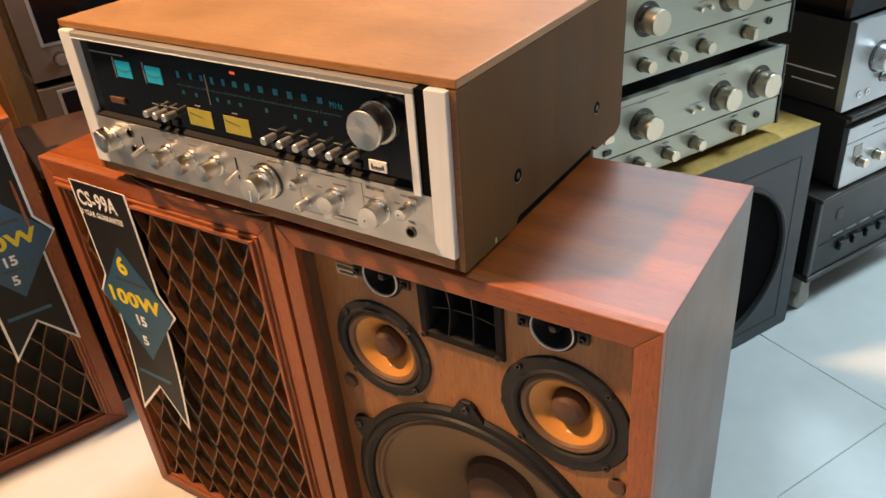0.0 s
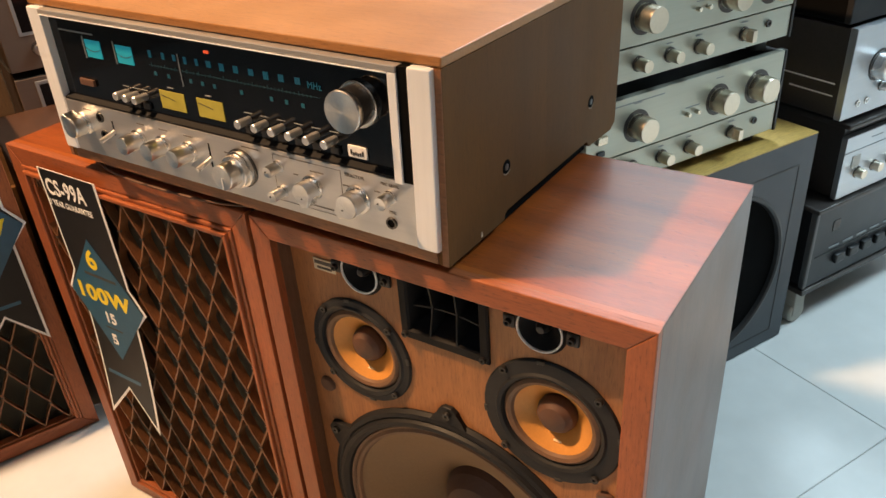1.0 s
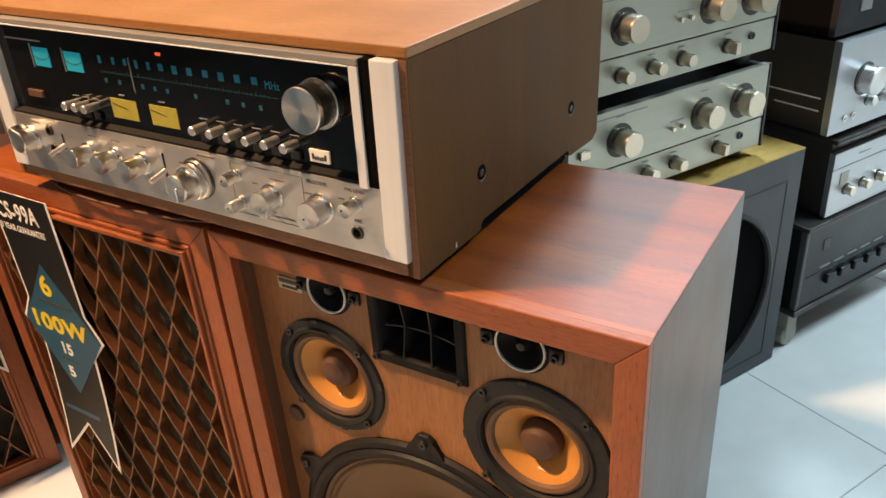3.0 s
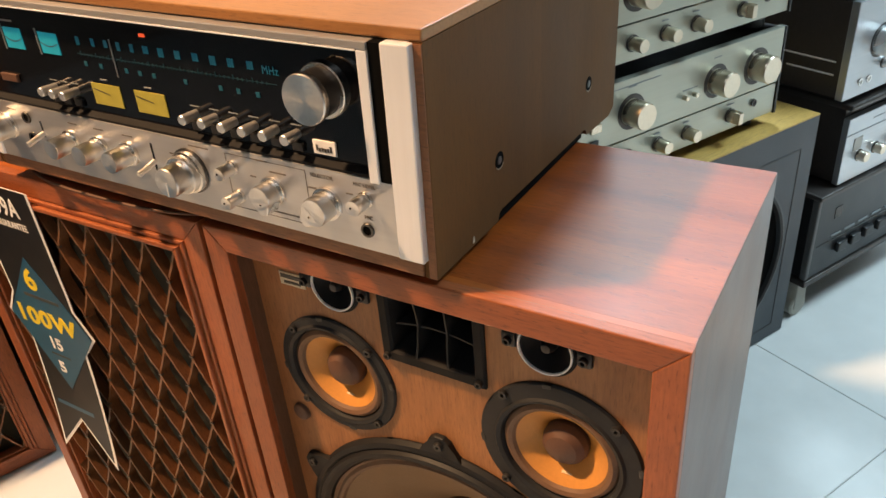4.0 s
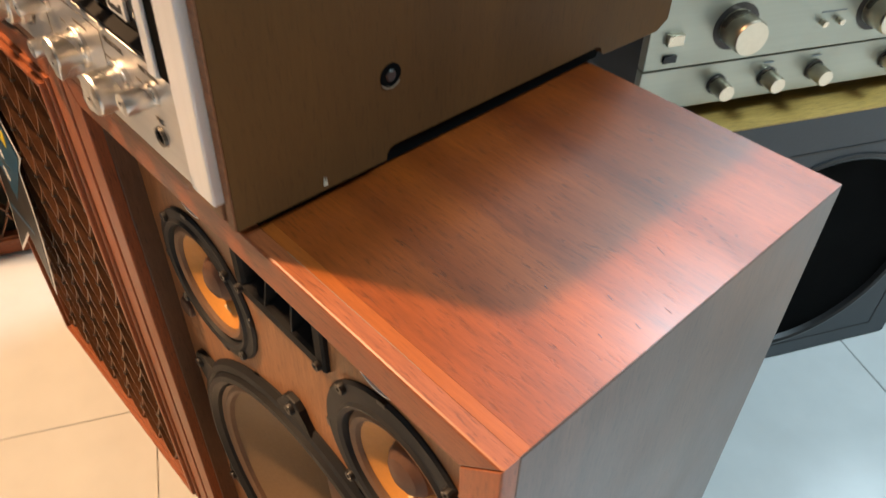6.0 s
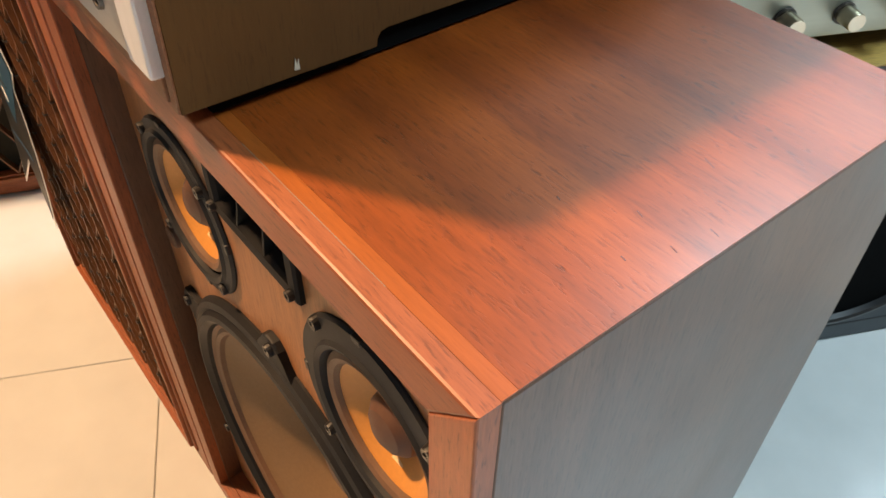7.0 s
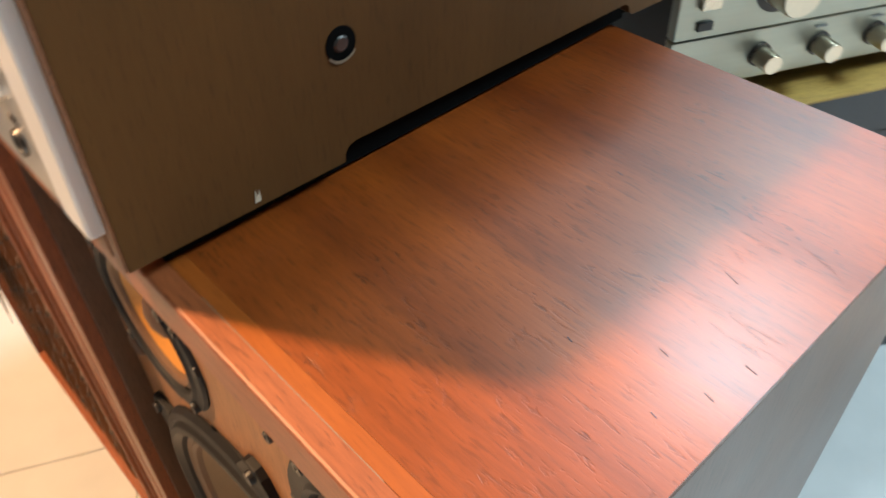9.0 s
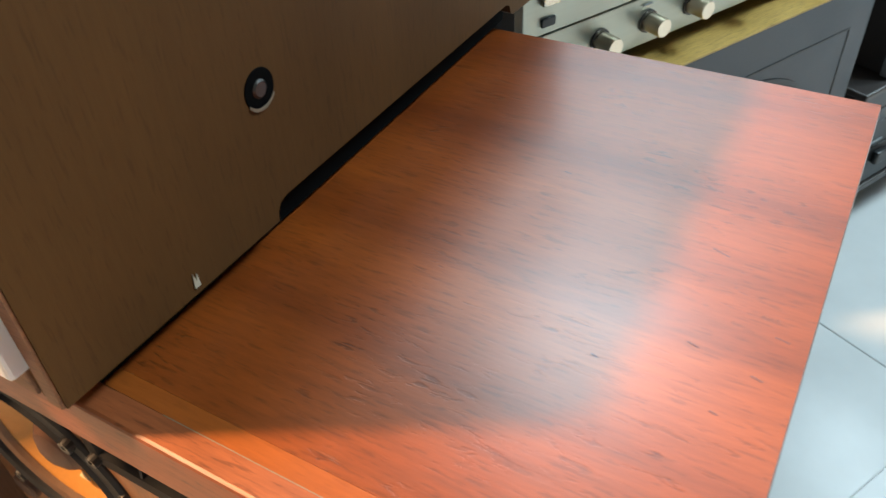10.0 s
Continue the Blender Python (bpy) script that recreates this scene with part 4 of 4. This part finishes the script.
for x in (0.962, 1.012, 1.062):
    round_knob(tuner, x, 0.428, 0.322, 0.0095, 0.016, GOLD, 1.2, "small_knob", "small gold knob")
part("print", block(0.985, 1.02, 0.4274, 0.4284, 0.385, 0.387), GREYINK, tuner)
part("top_board", block(0.900, 1.335, 0.420, 0.75, 0.4205, 0.432, 0.004), DARKMETAL, tuner, "scuffed dark top")

power = thing("power_amplifier", "silver amplifier with a vented brown case", "amplifier", AISLE @ pose(0.018, 0, 0))
part("case", block(0.858, 1.32, 0.4425, 0.745, 0.446, 0.604, 0.0015), DARKMETAL, power, "dark brown vented case")
part("fascia", block(0.856, 1.32, 0.428, 0.442, 0.444, 0.606, 0.0015), SILVER, power, "silver front panel")
for z, a, b in ((0.506, 0.452, 0.66), (0.484, 0.452, 0.54), (0.484, 0.555, 0.66)):
    part("vent_slot", block(0.8568, 0.8590, a, b, z - 0.0012, z + 0.0012), WHITE, power, "pale side slot")
round_knob(power, 0.937, 0.428, 0.530, 0.024, 0.026, SPUN, 1.2)
for x in (0.898, 0.922):
    j = part("socket", lathe([(0.0, -0.0004), (0.003, -0.0006), (0.0034, -0.002), (0.006, -0.002), (0.0065, 0.0)], 24, at=(x, 0.428, 0.468)), SPUN, power)
for x in (0.96, 1.0):
    round_knob(power, x, 0.428, 0.488, 0.009, 0.014, SPUN, 1.2, "small_knob", "small silver knob")

deck = thing("black_component", "black hi-fi component stacked on the silver amplifier", "component", AISLE)
part("case", block(0.868, 1.32, 0.452, 0.745, 0.612, 0.78, 0.002), MATT, deck)
part("fascia", block(0.866, 1.32, 0.440, 0.452, 0.612, 0.78, 0.002), plain("charcoal_fascia", (0.005, 0.005, 0.006), 0.75), deck)
part("display", block(0.925, 0.955, 0.4385, 0.4402, 0.645, 0.665), plain("grey_display", (0.20, 0.20, 0.21), 0.3), deck)

# ---- shelf with components behind the far loudspeaker ----
SHELF = pose(-1.055, 0.075, 0, 0, 0, 67.7)


def dark_unit(z0, z1, label):
    u = thing("cassette_deck", label, "component", SHELF, "bronze decks")
    y = 0.297
    part("case", block(0.082, 0.50, y + 0.012, y + 0.30, z0, z1, 0.002), BLACK, u)
    part("fascia", block(0.080, 0.50, y, y + 0.012, z0, z1, 0.0015), BRONZE, u, "bronze front panel")
    fr = part("window_frame", block(0.112, 0.47, y - 0.003, y + 0.001, z0 + 0.062, z1 - 0.008, 0.0012), SILVER, u)
    part("window", block(0.118, 0.464, y - 0.0036, y - 0.001, z0 + 0.068, z1 - 0.014, 0.0008), GLOSS, fr, "dark glass window")
    round_knob(u, 0.138, y, z0 + 0.036, 0.011, 0.018, SPUN, 1.2, "small_knob", "small silver knob")
    round_knob(u, 0.230, y, z0 + 0.036, 0.011, 0.018, SPUN, 1.2, "small_knob", "small silver knob")


dark_unit(0.586, 0.770, "bronze-faced deck with a dark window, stacked on top")
dark_unit(0.395, 0.572, "bronze-faced deck with a dark window, on the shelf")
cab = thing("side_cabinet", "dark brown wooden cabinet between the loudspeakers", "cabinet", SHELF)
part("body", block(0.020, 0.42, 0.050, 0.295, 0.012, 0.500, 0.003), W_DARK, cab)
part("plinth", block(0.026, 0.414, 0.060, 0.290, 0.0, 0.012), BLACK, cab)
part("top_board", block(0.014, 0.426, 0.044, 0.296, 0.5003, 0.516, 0.003), W_DARK, cab)
rack = thing("wooden_shelf", "golden brown wooden shelf holding the decks", "shelf", SHELF)
part("post", block(0.030, 0.066, 0.30, 0.345, 0.0, 1.30, 0.003), W_POST, rack, "square wooden upright")
part("post", block(0.520, 0.556, 0.30, 0.345, 0.0, 1.30, 0.003), W_POST, rack)
part("shelf_board", block(0.030, 0.556, 0.297, 0.64, 0.370, 0.390, 0.002), W_POST, rack)
part("back_panel", block(-0.50, 0.556, 0.64, 0.652, 0.0, 1.30), W_POST, rack)
part("lower_panel", block(-0.50, 0.556, 0.320, 0.335, 0.0, 0.368), W_POST, rack, "dark brown panel below the shelf")

cable = thing("cable_coil", "black cable coiled on top of the far loudspeaker", "cable", pose(-1.218, -0.323, 0.63, 0, 0, 67.7) @ pose(0.37, 0.13, 0.006))
part("cord", tube([((0.034 + 0.004 * math.sin(k * 0.9)) * math.cos(k * 0.35), 0.030 * math.sin(k * 0.35), 0.0005 * k) for k in range(64)], 0.0042, 8), RUBBER, cable, smooth=60)
part("plug", block(0.030, 0.062, -0.008, 0.008, 0.028, 0.042, 0.004), RUBBER, cable)

# ---- floor tiles: pieces of the floor ----
tile_mesh = finish(block(0.0, 0.5022, 0.0, 0.4472, -0.0035, 0.0, 0.0012, 1), "tile", TILE)
ROOM = ((-3.199, 0, (-1, 0, 0)), (3.399, 0, (1, 0, 0)), (0, -2.999, (0, -1, 0)), (0, 3.599, (0, 1, 0)))
for i in range(-12, 11):
    for j in range(-12, 12):
        m = AISLE @ pose(0.750 + 0.5030 * i + 0.0004, 0.142 + 0.4480 * j + 0.0004, 0)
        corners = [m @ Vector((a, b, 0)) for a in (0, 0.5022) for b in (0, 0.4472)]
        within = [-3.199 < v.x < 3.399 and -2.999 < v.y < 3.599 for v in corners]
        if not any(within):
            continue
        if all(within):
            o = new("tile", tile_mesh)
            o.matrix_basis = m
        else:
            # a tile cut to the wall
            bm = bmesh.new()
            bm.from_mesh(tile_mesh)
            bm.transform(m)
            for px, py, normal in ROOM:
                bmesh.ops.bisect_plane(bm, geom=bm.verts[:] + bm.edges[:] + bm.faces[:], plane_co=(px, py, 0), plane_no=normal, clear_outer=True)
            o = new("tile", finish(bm, "tile", TILE))
        o.parent = floor
